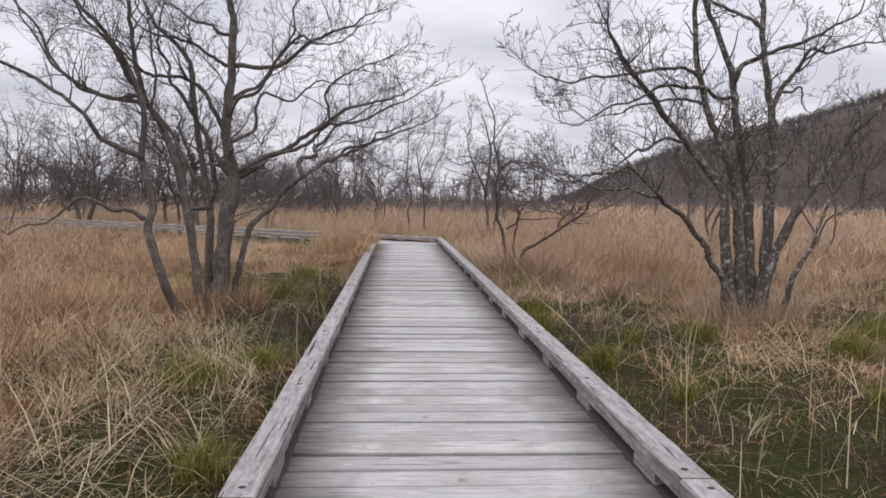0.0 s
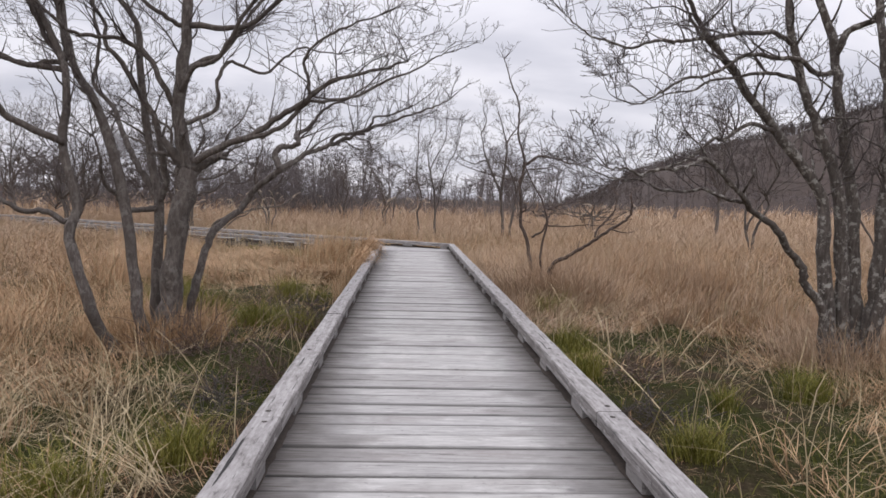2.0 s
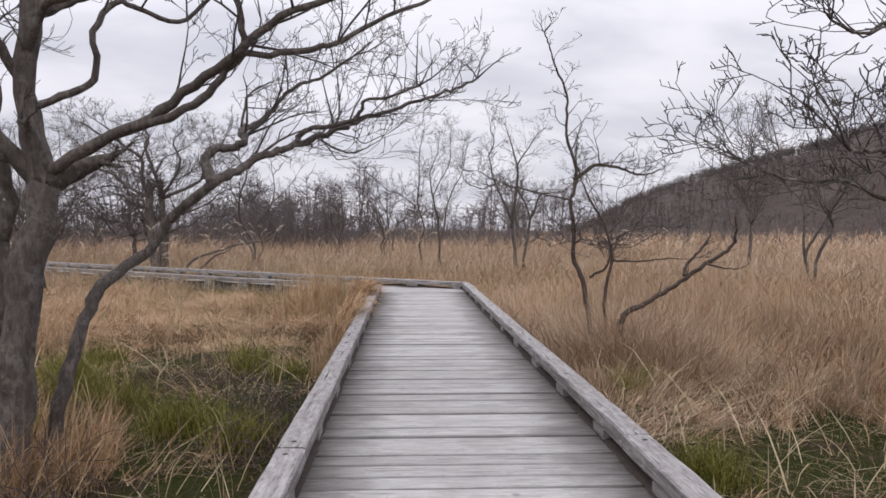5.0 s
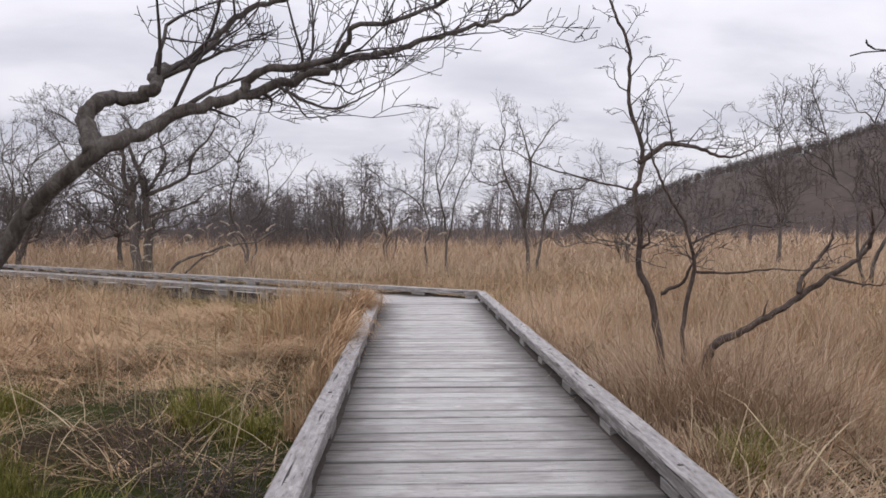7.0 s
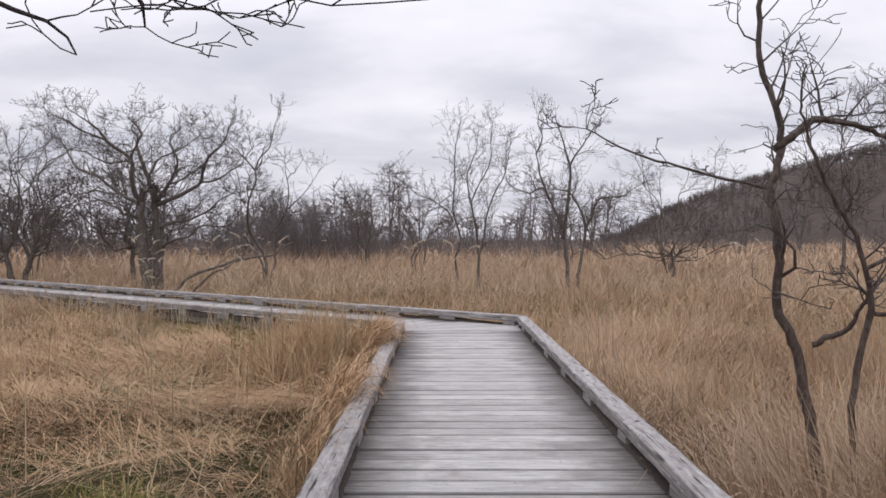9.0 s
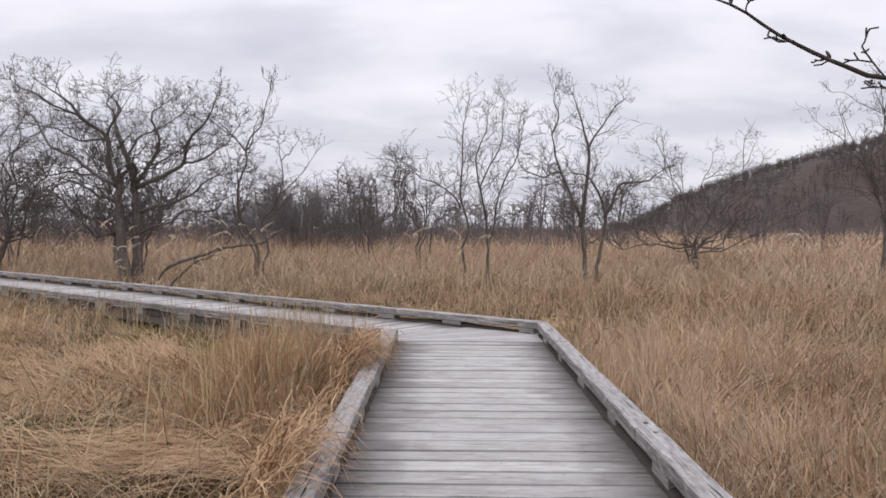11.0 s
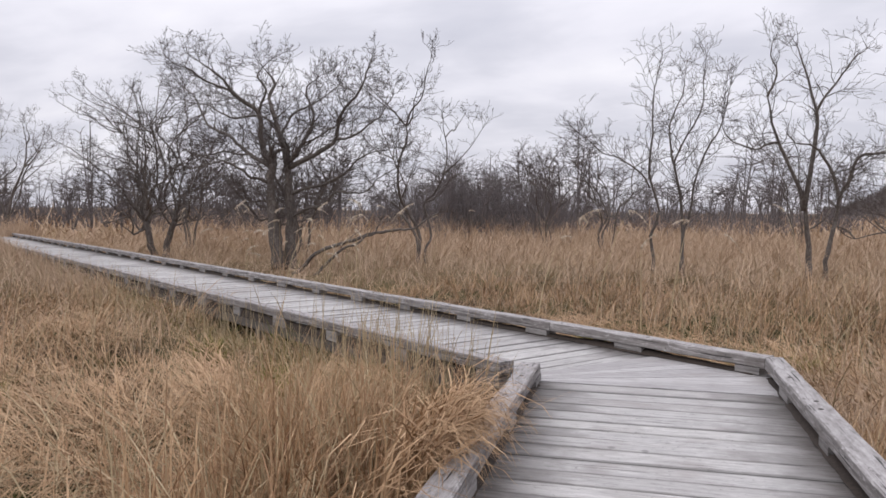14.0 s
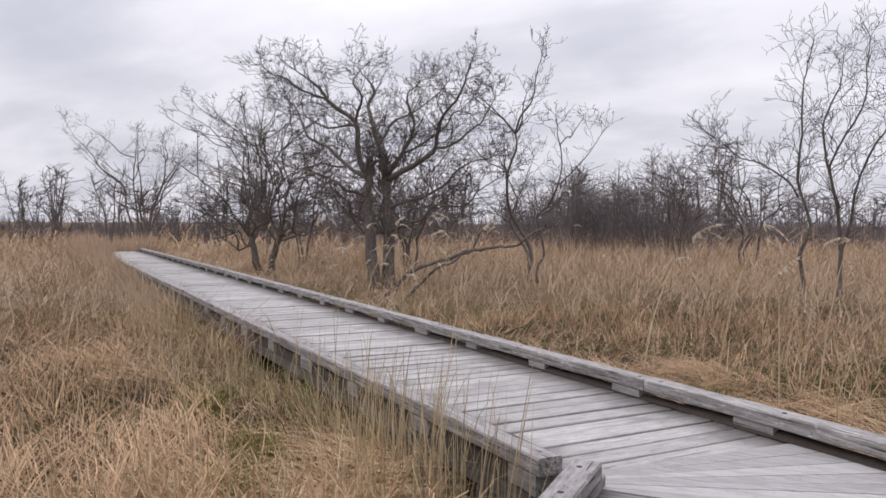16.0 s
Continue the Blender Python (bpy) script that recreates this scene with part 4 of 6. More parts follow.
def scrub_line():
    """Low thick bare scrub at the foot of the far wood."""
    rng = random.Random(78)
    t = Tubes()
    for _ in range(5200):
        b = rng.uniform(-66, 42)
        if b > 13 and rng.random() < 0.85:
            continue
        dist = 75 + 90 * rng.random()
        p = Vector((dist * math.sin(radians(b)), 8 + dist * math.cos(radians(b)), GROUND))
        h = rng.uniform(1.4, 3.6) * (0.75 + 0.5 * noise.noise(Vector((b * 0.45, dist * 0.05, 2))))
        for k in range(3):
            e = p + Vector((rng.gauss(0, 0.7), rng.gauss(0, 0.4), h * rng.uniform(0.6, 1)))
            t.add([p, e], [0.05, 0.02], 3)
    # nearer bushes before the wood
    for _ in range(260):
        b = rng.uniform(-30, 9)
        dist = 56 + 24 * rng.random()
        p = Vector((dist * math.sin(radians(b)), 8 + dist * math.cos(radians(b)), GROUND))
        h = rng.uniform(1.4, 3.2)
        if abs(0.6115 * p.x + 0.7912 * p.y - 17.84) < 4.0:
            continue
        for k in range(5):
            e = p + Vector((rng.gauss(0, 0.55), rng.gauss(0, 0.4), h * rng.uniform(0.55, 1)))
            m = p.lerp(e, 0.5) + Vector((rng.gauss(0, 0.12), rng.gauss(0, 0.1), 0.1))
            t.add([p, m, e], [0.026, 0.02, 0.009], 3)
    ob = new("distant_scrub", t.mesh("distant_scrub", HAZED_WOOD))
    tagged(ob, "low dense bare scrub under the far trees", "scrub", kind="stuff")


scrub_line()


def thicket():
    """A dense alder thicket behind the field trees: crowded stems with fine crooked twigs."""
    rng = random.Random(79)
    t = Tubes()
    for _ in range(115):
        b = rng.choice((rng.uniform(-19, -4), rng.gauss(-11, 3), rng.gauss(-12, 3), rng.uniform(-44, -16)))
        dist = rng.uniform(40, 66)
        x, y = dist * math.sin(radians(b)), 18 + dist * math.cos(radians(b))
        if abs(0.6115 * x + 0.7912 * y - 17.84) < 5.0:
            continue
        p = Vector((x, y, GROUND - 0.1))
        h = rng.uniform(2.6, 5.2) * (1.12 if abs(b + 11) < 4 else 0.9)
        for _ in range(rng.randint(3, 5)):
            a = rng.uniform(0, 6.283)
            o = Vector((math.cos(a), math.sin(a), 0)) * rng.uniform(0.3, 1.5)
            m = p + 0.4 * o + Vector((rng.gauss(0, .15), rng.gauss(0, .15), h * 0.45))
            e = p + o + Vector((rng.gauss(0, .2), rng.gauss(0, .2), h * rng.uniform(0.75, 1.0)))
            t.add([p, m, e], [0.05, 0.036, 0.010], 3)
            for _ in range(16):
                u = rng.uniform(0.1, 1.0)
                q = p.lerp(m, u / 0.5) if u < 0.5 else m.lerp(e, u * 2 - 1)
                w = q + Vector((rng.gauss(0, 0.55), rng.gauss(0, 0.5), rng.uniform(-0.05, 0.75)))
                k = q.lerp(w, 0.5) + Vector((rng.gauss(0, .08), 0, 0.07))
                t.add([q, k, w], [0.014, 0.010, 0.005], 3)
                v = k + Vector((rng.gauss(0, 0.35), rng.gauss(0, 0.3), rng.uniform(-0.05, 0.45)))
                t.add([k, v], [0.010, 0.006], 3)
    tagged(new("alder_thicket", t.mesh("alder_thicket", HAZED_WOOD)), "dense thicket of bare brown alder stems behind the reeds", "thicket", kind="stuff")


thicket()


# ---- grass, reeds and straw ----
def blades(name, x, y, z, h, w, lean_x, lean_y, droop, mat, label, category, seed):
    """Leaves as narrow bent strips: root, height, width, sideways reach of the tip, droop of the upper half."""
    r = np.random.default_rng(seed)
    n = len(x)
    a = r.uniform(0, math.pi, n)
    sx, sy = np.cos(a) * w / 2, np.sin(a) * w / 2
    levels = [(0.0, 1.0, 0.0), (0.45, 0.85, 0.28), (0.80, 0.55, 0.66), (1.0, 0.0, 1.0)]
    V = np.zeros((n, 7, 3))
    k = 0
    for u, wide, reach in levels:
        cx, cy = x + lean_x * reach, y + lean_y * reach
        cz = z + h * (u - droop * max(0.0, u - 0.45) ** 1.5 * 2.2)
        if wide > 0:
            V[:, k] = np.stack([cx - sx * wide, cy - sy * wide, cz], -1)
            V[:, k + 1] = np.stack([cx + sx * wide, cy + sy * wide, cz], -1)
            k += 2
        else:
            V[:, k] = np.stack([cx, cy, cz], -1)
    me = bpy.data.meshes.new(name)
    base = np.arange(n)[:, None] * 7
    quads = np.concatenate([base + [0, 1, 3, 2], base + [2, 3, 5, 4]], 1)
    loops = np.concatenate([quads, base + [4, 5, 6]], 1).ravel()
    me.vertices.add(n * 7)
    me.vertices.foreach_set("co", V.ravel())
    me.loops.add(len(loops))
    me.loops.foreach_set("vertex_index", loops.astype(np.int32))
    starts = (np.arange(n)[:, None] * 11 + np.array([0, 4, 8])).ravel()
    me.polygons.add(n * 3)
    me.polygons.foreach_set("loop_start", starts.astype(np.int32))
    me.polygons.foreach_set("use_smooth", np.ones(n * 3, bool))
    me.materials.append(mat)
    me.update(calc_edges=True)
    me.validate()
    ob = new(name, me)
    return tagged(ob, label, category, kind="stuff")


def arcs(name, x, y, length, w, az, up0, up1, mat, label, category, seed, curl=0.5, z=None):
    """Leaves that rise at up0 degrees and bow over to up1 degrees, towards az."""
    r = np.random.default_rng(seed)
    n = len(x)
    z0 = (ground_z(x, y) - 0.02) if z is None else z
    side = az + np.pi / 2 + r.normal(0, 0.7, n)
    sx, sy = np.cos(side) * w / 2, np.sin(side) * w / 2
    V = np.zeros((n, 9, 3))
    cx, cy, cz = x.copy(), y.copy(), z0.copy()
    wide = (0.8, 1.0, 0.8, 0.5)
    turn = r.normal(0, curl, n)
    for k in range(5):
        if k < 4:
            V[:, 2 * k] = np.stack([cx - sx * wide[k], cy - sy * wide[k], cz], -1)
            V[:, 2 * k + 1] = np.stack([cx + sx * wide[k], cy + sy * wide[k], cz], -1)
        else:
            V[:, 8] = np.stack([cx, cy, cz], -1)
        th = np.radians(up0 + (up1 - up0) * (k / 3) ** 1.2)
        aa = az + turn * (k / 3)
        cx = cx + length / 4 * np.cos(th) * np.cos(aa)
        cy = cy + length / 4 * np.cos(th) * np.sin(aa)
        cz = np.maximum(cz + length / 4 * np.sin(th), z0 + 0.015 + 0.06 * ((x * 91.7 + y * 57.3) % 1.0) * (k > 0))
    base = np.arange(n)[:, None] * 9
    loops = np.concatenate([base + [0, 1, 3, 2], base + [2, 3, 5, 4], base + [4, 5, 7, 6], base + [6, 7, 8]], 1).ravel()
    me = bpy.data.meshes.new(name)
    me.vertices.add(n * 9)
    me.vertices.foreach_set("co", V.ravel())
    me.loops.add(len(loops))
    me.loops.foreach_set("vertex_index", loops.astype(np.int32))
    me.polygons.add(n * 4)
    me.polygons.foreach_set("loop_start", (np.arange(n)[:, None] * 15 + np.array([0, 4, 8, 12])).ravel().astype(np.int32))
    me.polygons.foreach_set("use_smooth", np.ones(n * 4, bool))
    me.materials.append(mat)
    me.update(calc_edges=True)
    me.validate()
    return tagged(new(name, me), label, category, kind="stuff")


WALK2_END = 49.0                  # where the reeds close over the second boardwalk
S_TALL = 24.0                     # from here on tall growth hides the second boardwalk's near side


def off_boards(x, y, margin=0.06):
    """True where no boardwalk lies."""
    half = HALF + RAIL_W + margin
    c = 0.6115 * x + 0.7912 * y
    s = -0.7912 * x + 0.6115 * y
    one = (np.abs(x) < half) & (c < FAR2 + RAIL_W + margin)
    two = (c > NEAR2 - RAIL_W - margin) & (c < FAR2 + RAIL_W + margin) & (s > 13.2) & (s < WALK2_END)
    return ~(one | two)


def patchy(x, y, f, ph):
    return 0.5 + 0.25 * np.sin(f * x + ph + 1.7 * np.sin(0.6 * f * y + ph)) + 0.25 * np.sin(1.27 * f * y - 0.8 * f * x + 2.1 * ph)


def in_view(x, y):
    """The land on either side of the walk that is ever before the walker."""
    right = x < 3.0 + 0.75 * np.maximum(y, 0)
    left = -x < np.maximum(2.5 + 0.56 * np.maximum(y, 0), 1.6 * (y - 16.5))
    return right & left


def reed_height(x, y):
    """How tall the dead growth stands."""
    c = 0.6115 * x + 0.7912 * y
    s = -0.7912 * x + 0.6115 * y
    beyond = np.clip((c - FAR2 - 1.3) / 5.4, 0, 1) ** 1.2
    right = np.clip((y - 11.5 - 0.3 * x) / 3.5, 0, 1)
    hr = 0.20 + 0.52 * right + 0.22 * np.clip((x - 4.2) / 2.5, 0, 1) * np.clip((y - 6) / 4, 0, 1)
    hl = 0.20 + 0.36 * np.clip((-x - 2.3) / 1.4, 0, 1)
    hl = np.where(y > 12.5, 0.22 + 0.20 * np.clip((y - 15.5) / 3, 0, 1) + 0.25 * np.clip((-x - 4.2) / 1.5, 0, 1), hl)
    hl = np.where((c < NEAR2 - 0.35) & (s > S_TALL), np.maximum(hl, 0.50 + 0.75 * np.clip((s - 24) / 7, 0, 1)), hl)
    hl = np.where((x < -4.6) & (y > 9), np.maximum(hl, 0.95 * np.clip((-x - 4.6) / 1.2, 0.4, 1)), hl)
    near = 0.42 + 0.30 * np.clip((y - 12) / 2.5, 0, 1)
    hr = hr * (near + (1 - near) * np.clip((x - 1.1) / 2.4, 0, 1))
    h = np.where(x > 0, hr, hl)
    # the reed bed grows taller away from the walks
    out = np.clip((np.hypot(x, y - 20) - 19) / 22, 0, 1)
    h = np.where((x < 0) & (c < NEAR2), np.maximum(h, 1.70 * out), h)
    return h * (1 - beyond) + (1.04 + 0.76 * out) * beyond


def scatter(seed, count, x0, x1, y0, y1):
    r = np.random.default_rng(seed)
    return r, r.uniform(x0, x1, count), r.uniform(y0, y1, count)


def walk_gap(x, y):
    """Distance to the middle line of the first boardwalk."""
    return np.hypot(np.abs(x), np.maximum(0, np.maximum(-y, y - 19.0)))


def hollow(x, y):
    """Dark wet hollows where little straw lies."""
    edge = 0.35 * np.sin(2.3 * y) + 0.25 * np.sin(3.1 * x)
    left = (x < -1.0) & (x > -4.4 + edge) & (y > 12.0 + edge) & (y < 16.0 + edge)
    right = (x > 1.0) & (x < 3.5 + edge) & (y > 2.5) & (y < 11.4 + edge)
    strip = (x < -1.0) & (x > -2.2 + edge) & (y > 7.6) & (y <= 12.2)
    return left | right | strip


def matted(x, y):
    """How far the dead growth is laid flat: 0 upright, 1 pressed down."""
    c = 0.6115 * x + 0.7912 * y
    f = np.where(x > 0, np.where(y < 12.5, 0.75, 0.46 - 0.24 * np.clip((x - 1.5) / 3, 0, 1)), np.where(y < 13, 0.60, 0.92))
    f = np.where((x > 0) & (x < 2.8) & (y > 11.8) & (y < 15.4), 0.80, f)
    f = np.where((x < -2.6) & (y < 13), 0.42, f)
    f = np.where(c > FAR2, 0.10 + 0.85 * np.clip(1 - (c - FAR2) / 4.4, 0, 1), f)
    f = np.where((c < NEAR2) & (x < -5) & (y > 13), 0.40, f)
    f = np.where((c < NEAR2) & (-0.7912 * x + 0.6115 * y > S_TALL), 0.15, f)
    return np.clip(f + 0.45 * (patchy(x, y, 1.5, 2.2) - 0.5), 0, 1)


def standing_reeds():
    # belts by distance: fine leaves near the walk, coarser ones far off
    for name, seed, count, box, lo, hi, width, mat, hf in (
            ("dry_reeds", 3, 92000, (-14, 15, 1, 33), 5.2, 13.5, 0.0080, STRAW, 1.03),
            ("dry_reeds", 7, 62000, (-14, 15, 1, 33), 5.2, 13.5, 0.0085, STRAW_FAR, 1.08),
            ("dry_reeds", 6, 50000, (-14, 15, 1, 33), 5.2, 13.5, 0.0090, STRAW_RUST, 0.9),
            ("dry_reeds", 4, 185000, (-46, 36, 8, 66), 13.0, 42.0, 0.0135, STRAW_FAR, 1.06),
            ("dry_reeds", 5, 46000, (-150, 110, 30, 175), 41.0, 170.0, 0.085, STRAW_FAR, 1.12)):
        r, x, y = scatter(seed, count, *box)
        clump = patchy(x, y, 2.1, seed) * 0.5 + patchy(x, y, 0.7, seed + 2) * 0.5
        d = walk_gap(x, y)
        H = reed_height(x, y)
        keep = off_boards(x, y) & in_view(x, y) & ~hollow(x, y) & (d > lo) & (d < hi) & (clump > r.uniform(0.10, 0.85, count) * np.where(H < 0.4, 1.25, 0.75))
        x, y = x[keep], y[keep]
        # tussocks: draw the roots together, with a lean of their own
        g = 0.17 if hi < 6 else 0.28 if hi < 14 else 0.8
        gx, gy = np.floor(x / g + 0.35 * np.sin(3.1 * y)), np.floor(y / g + 0.35 * np.sin(2.7 * x))
        cell = np.sin(gx * 12.9898 + gy * 78.233) * 43758.5453
        cell = cell - np.floor(cell)
        x, y = x + 0.5 * ((gx + 0.5 - 0.35 * np.sin(3.1 * y)) * g - x), y + 0.4 * ((gy + 0.5) * g - y)
        ok = off_boards(x, y)
        x, y, cell = x[ok], y[ok], cell[ok]
        H = reed_height(x, y)
        n = len(x)
        h = H * hf * r.uniform(0.40, 1.12, n) * (0.62 + 0.62 * cell)
        toss = 2 * math.pi * ((cell * 7.31) % 1.0)
        sway = h * (0.15 + 0.75 * ((cell * 3.77) % 1.0))
        ang = r.uniform(0, 6.283, n)
        reach = h * np.abs(r.normal(0.0, 0.75, n))
        lx = reach * np.cos(ang) + 0.8 * sway * np.cos(toss) + 0.12 * h
        ly = reach * np.sin(ang) + 0.8 * sway * np.sin(toss)
        f = matted(x, y)
        lie = 2.2 * np.sin(0.9 * x + 0.5) + 1.7 * np.sin(0.8 * y + 0.6 * x) + r.normal(0, 0.5, n)
        h = h * (1 - 0.55 * f)
        lx, ly = lx + 0.75 * f * H * np.cos(lie), ly + 0.75 * f * H * np.sin(lie)
        inward = np.abs(x + lx) < HALF + RAIL_W + 0.02
        lx = np.where(inward & (np.abs(x) < 1.9) & (y < 22), np.abs(lx) * np.sign(x) * 0.6, lx)
        blades(name, x, y, ground_z(x, y) - 0.03, h, width * r.uniform(0.55, 1.35, n), lx, ly, np.abs(r.normal(0, 0.75, n)), mat,
               "dense dry golden-brown marsh grass bent by wind", "grass", seed + 100)


standing_reeds()


def sheaves(seed, count, box, lo, hi, per, width, mat, scale, label):
    """Tufts of dead leaves that share a root and a lean."""
    r, x, y = scatter(seed, count, *box)
    d = walk_gap(x, y)
    # the wet ground along the first half of the walk lies half bare
    wet = ((y < 12.5) & (x > 0) & (x < 3.6)) | ((y < 16.5) & (x < 0) & (x > -2.6 - 0.35 * np.maximum(0, y - 12.5)))
    k = off_boards(x, y, 0.10) & in_view(x, y) & (d > lo) & (d < hi) & (np.where(wet, patchy(x, y, 1.4, 1.0 + seed), 1.0) > r.uniform(0.38, 1.05, count))
    k &= ~hollow(x, y) | (r.random(count) < np.where(x > 0, 0.34, np.where(y > 13.4, 0.45, 0.16)))
    x, y = x[k], y[k]
    n = len(x)
    f = matted(x, y)
    H = reed_height(x, y)
    long_ = np.maximum(H * r.uniform(0.85, 1.35, n), 0.22 + 0.40 * f * r.random(n)) * scale
    az = r.uniform(0, 6.283, n)
    swirl = 2.2 * np.sin(0.9 * x + 0.5) + 1.7 * np.sin(0.8 * y + 0.6 * x)
    az = np.where(r.random(n) < 0.6, swirl + r.normal(0, 0.5, n), az)
    up0 = 86 - 58 * f + r.normal(0, 9, n)
    up1 = 56 - 82 * f + r.normal(0, 28, n)
    many = r.integers(per // 2, per + per // 2, n)
    i = np.repeat(np.arange(n), many)
    m = len(i)
    spread = 0.035 + 0.09 * f[i]
    X, Y = x[i] + r.normal(0, 1, m) * spread, y[i] + r.normal(0, 1, m) * spread
    AZ = az[i] + r.normal(0, 0.55, m)
    LEN = long_[i] * r.uniform(0.45, 1.15, m)
    U0 = np.clip(up0[i] + r.normal(0, 14, m), 4, 92)
    U1 = np.clip(up1[i] + r.normal(0, 22, m), -60, 88)
    # leaves that would cross the boards turn away
    reach = LEN * np.cos(np.radians(np.clip((U0 + U1) / 2, 0, 80)))
    tx, ty = X + reach * np.cos(AZ), Y + reach * np.sin(AZ)
    bad = ~off_boards(tx, ty, -0.05) | ~off_boards(X + 0.6 * (tx - X), Y + 0.6 * (ty - Y), -0.05)
    AZ = np.where(bad, AZ + np.pi, AZ)
    tx, ty = X + reach * np.cos(AZ), Y + reach * np.sin(AZ)
    ok = off_boards(X, Y, 0.02) & off_boards(tx, ty, -0.06)
    arcs("dry_grass", X[ok], Y[ok], LEN[ok], width * r.uniform(0.5, 1.4, ok.sum()), AZ[ok], U0[ok], U1[ok], mat, label, "grass", seed + 300)


sheaves(1, 4600, (-6.5, 6.5, 0.5, 24.5), 0.0, 5.6, 15, 0.0075, STRAW, 1.0, "golden dead marsh grass in bent and flattened sheaves")
sheaves(2, 2600, (-6.5, 6.5, 0.5, 24.5), 0.0, 5.6, 14, 0.0070, STRAW_RUST, 0.9, "brown dead sedge leaves in bent sheaves")
sheaves(3, 1600, (-6.5, 6.5, 0.5, 24.5), 0.0, 5.6, 8, 0.0070, STRAW_GREY, 1.15, "bleached broad straw in loose bent sheaves")
sheaves(5, 2600, (0.9, 6.5, 12.0, 24.5), 0.0, 5.6, 16, 0.0065, STRAW_FAR, 1.15, "tall upright dead marsh grass beside the boardwalk")
sheaves(4, 2200, (-6.5, 6.5, 11.5, 24.5), 0.0, 5.6, 16, 0.0080, STRAW, 1.0, "golden dead marsh grass in bent and flattened sheaves")


def outlying_grass():
    """Coarse dead grass on the land beside and behind the start."""
    r, x, y = scatter(81, 28000, -26, 28, -12, 26)
    k = off_boards(x, y) & ~in_view(x, y) & (patchy(x, y, 0.9, 3.0) > r.uniform(0.05, 0.7, 28000))
    x, y = x[k], y[k]
    n = len(x)
    h = r.uniform(0.2, 0.7, n)
    arcs("dry_grass", x, y, h * 1.2, r.uniform(0.012, 0.03, n), r.uniform(0, 6.283, n), r.uniform(35, 88, n), r.uniform(-30, 60, n), STRAW, "dead marsh grass in bent tufts", "grass", 82)


outlying_grass()


def fallen_straw():
    """Long dead stems lying crosswise over one another."""
    for name, seed, count, box, mat, far in (("fallen_straw", 11, 26000, (-7, 7.5, 0.5, 25), STRAW_GREY, 5.0), ("fallen_straw", 12, 50000, (-11, 12, 9, 31), STRAW, 11.0)):
        r, x, y = scatter(seed, count, *box)
        d = walk_gap(x, y)
        clump = patchy(x, y, 1.3, seed)
        keep = off_boards(x, y, 0.12) & in_view(x, y) & (d < far) & (clump > r.uniform(0.2, 0.95, count)) & (~hollow(x, y) | (r.random(count) < np.where(x > 0, 0.30, np.where(y > 13.4, 0.45, 0.14))))
        x, y = x[keep], y[keep]
        n = len(x)
        ln = r.uniform(0.25, 0.85, n)
        ang = r.normal(0, 0.9, n) + 1.2 * np.sin(0.8 * x + 0.6 * y) + np.pi * (r.random(n) < 0.5)
        lx, ly = ln * np.cos(ang), ln * np.sin(ang)
        ok = off_boards(x + lx, y + ly, -0.02) & off_boards(x + lx * 0.5, y + ly * 0.5, -0.02)
        x, y, lx, ly, ln = x[ok], y[ok], lx[ok], ly[ok], ln[ok]
        n = len(x)
        z = ground_z(x, y) + r.uniform(0.0, 0.75, n) ** 1.3 * reed_height(x, y) * 0.62
        blades(name, x, y, z, r.uniform(-0.05, 0.14, n), r.uniform(0.003, 0.008, n), lx, ly, r.uniform(0, 1.2, n), mat,
               "matted pale straw lying flat over the marsh", "straw", seed + 100)


fallen_straw()


def litter():
    """Short broken leaves over the wet ground."""
    r, x, y = scatter(71, 26000, -5.0, 6.0, 0.5, 18.0)
    k = off_boards(x, y, 0.02) & in_view(x, y) & (walk_gap(x, y) < 5.4) & (~hollow(x, y) | (r.random(26000) < np.where(x > 0, 0.7, 0.5)))
    x, y = x[k], y[k]
    n = len(x)
    for name, mat, pick, seed in (("leaf_litter", STRAW_RUST, np.arange(n) % 3 > 0, 72), ("leaf_litter", STRAW_GREY, np.arange(n) % 3 == 0, 73)):
        X, Y = x[pick], y[pick]
        m = len(X)
        arcs(name, X, Y, r.uniform(0.05, 0.30, m), r.uniform(0.003, 0.006, m), r.uniform(0, 6.283, m), r.uniform(0, 55, m), r.uniform(-50, 20, m), mat,
             "short broken dead leaves over wet moss", "litter", seed)
    # long bleached stems thrown across the dark hollows
    cx = np.array([-1.9, -1.7, 2.6, 3.4, 1.9, -2.4, 2.2, 3.6, 2.1, -2.1, -3.2, 2.6, 3.1, 1.9, -2.3, -3.4, -2.0, -4.4, -2.8, -3.6])
    cy = np.array([13.6, 10.4, 9.6, 6.6, 13.6, 4.2, 11.2, 4.4, 15.4, 14.7, 14.2, 16.4, 13.8, 17.6, 20.2, 21.0, 18.8, 20.6, 22.0, 19.2])
    i = np.repeat(np.arange(20), 34)
    n = len(i)
    x, y = cx[i] + r.normal(0, 0.5, n), cy[i] + r.normal(0, 0.5, n)
    az = r.uniform(0, 6.283, n)
    ln = r.uniform(0.35, 1.0, n)
    k = off_boards(x, y, 0.05) & off_boards(x + ln * np.cos(az), y + ln * np.sin(az), 0.0)
    x, y, az, ln = x[k], y[k], az[k], ln[k]
    n = len(x)
    arcs("bleached_stems", x, y, ln, r.uniform(0.007, 0.013, n), az, r.uniform(8, 60, n), r.uniform(-25, 35, n), STRAW_GREY, "long bleached dead stems lying at angles", "straw", 74, 0.15)


litter()


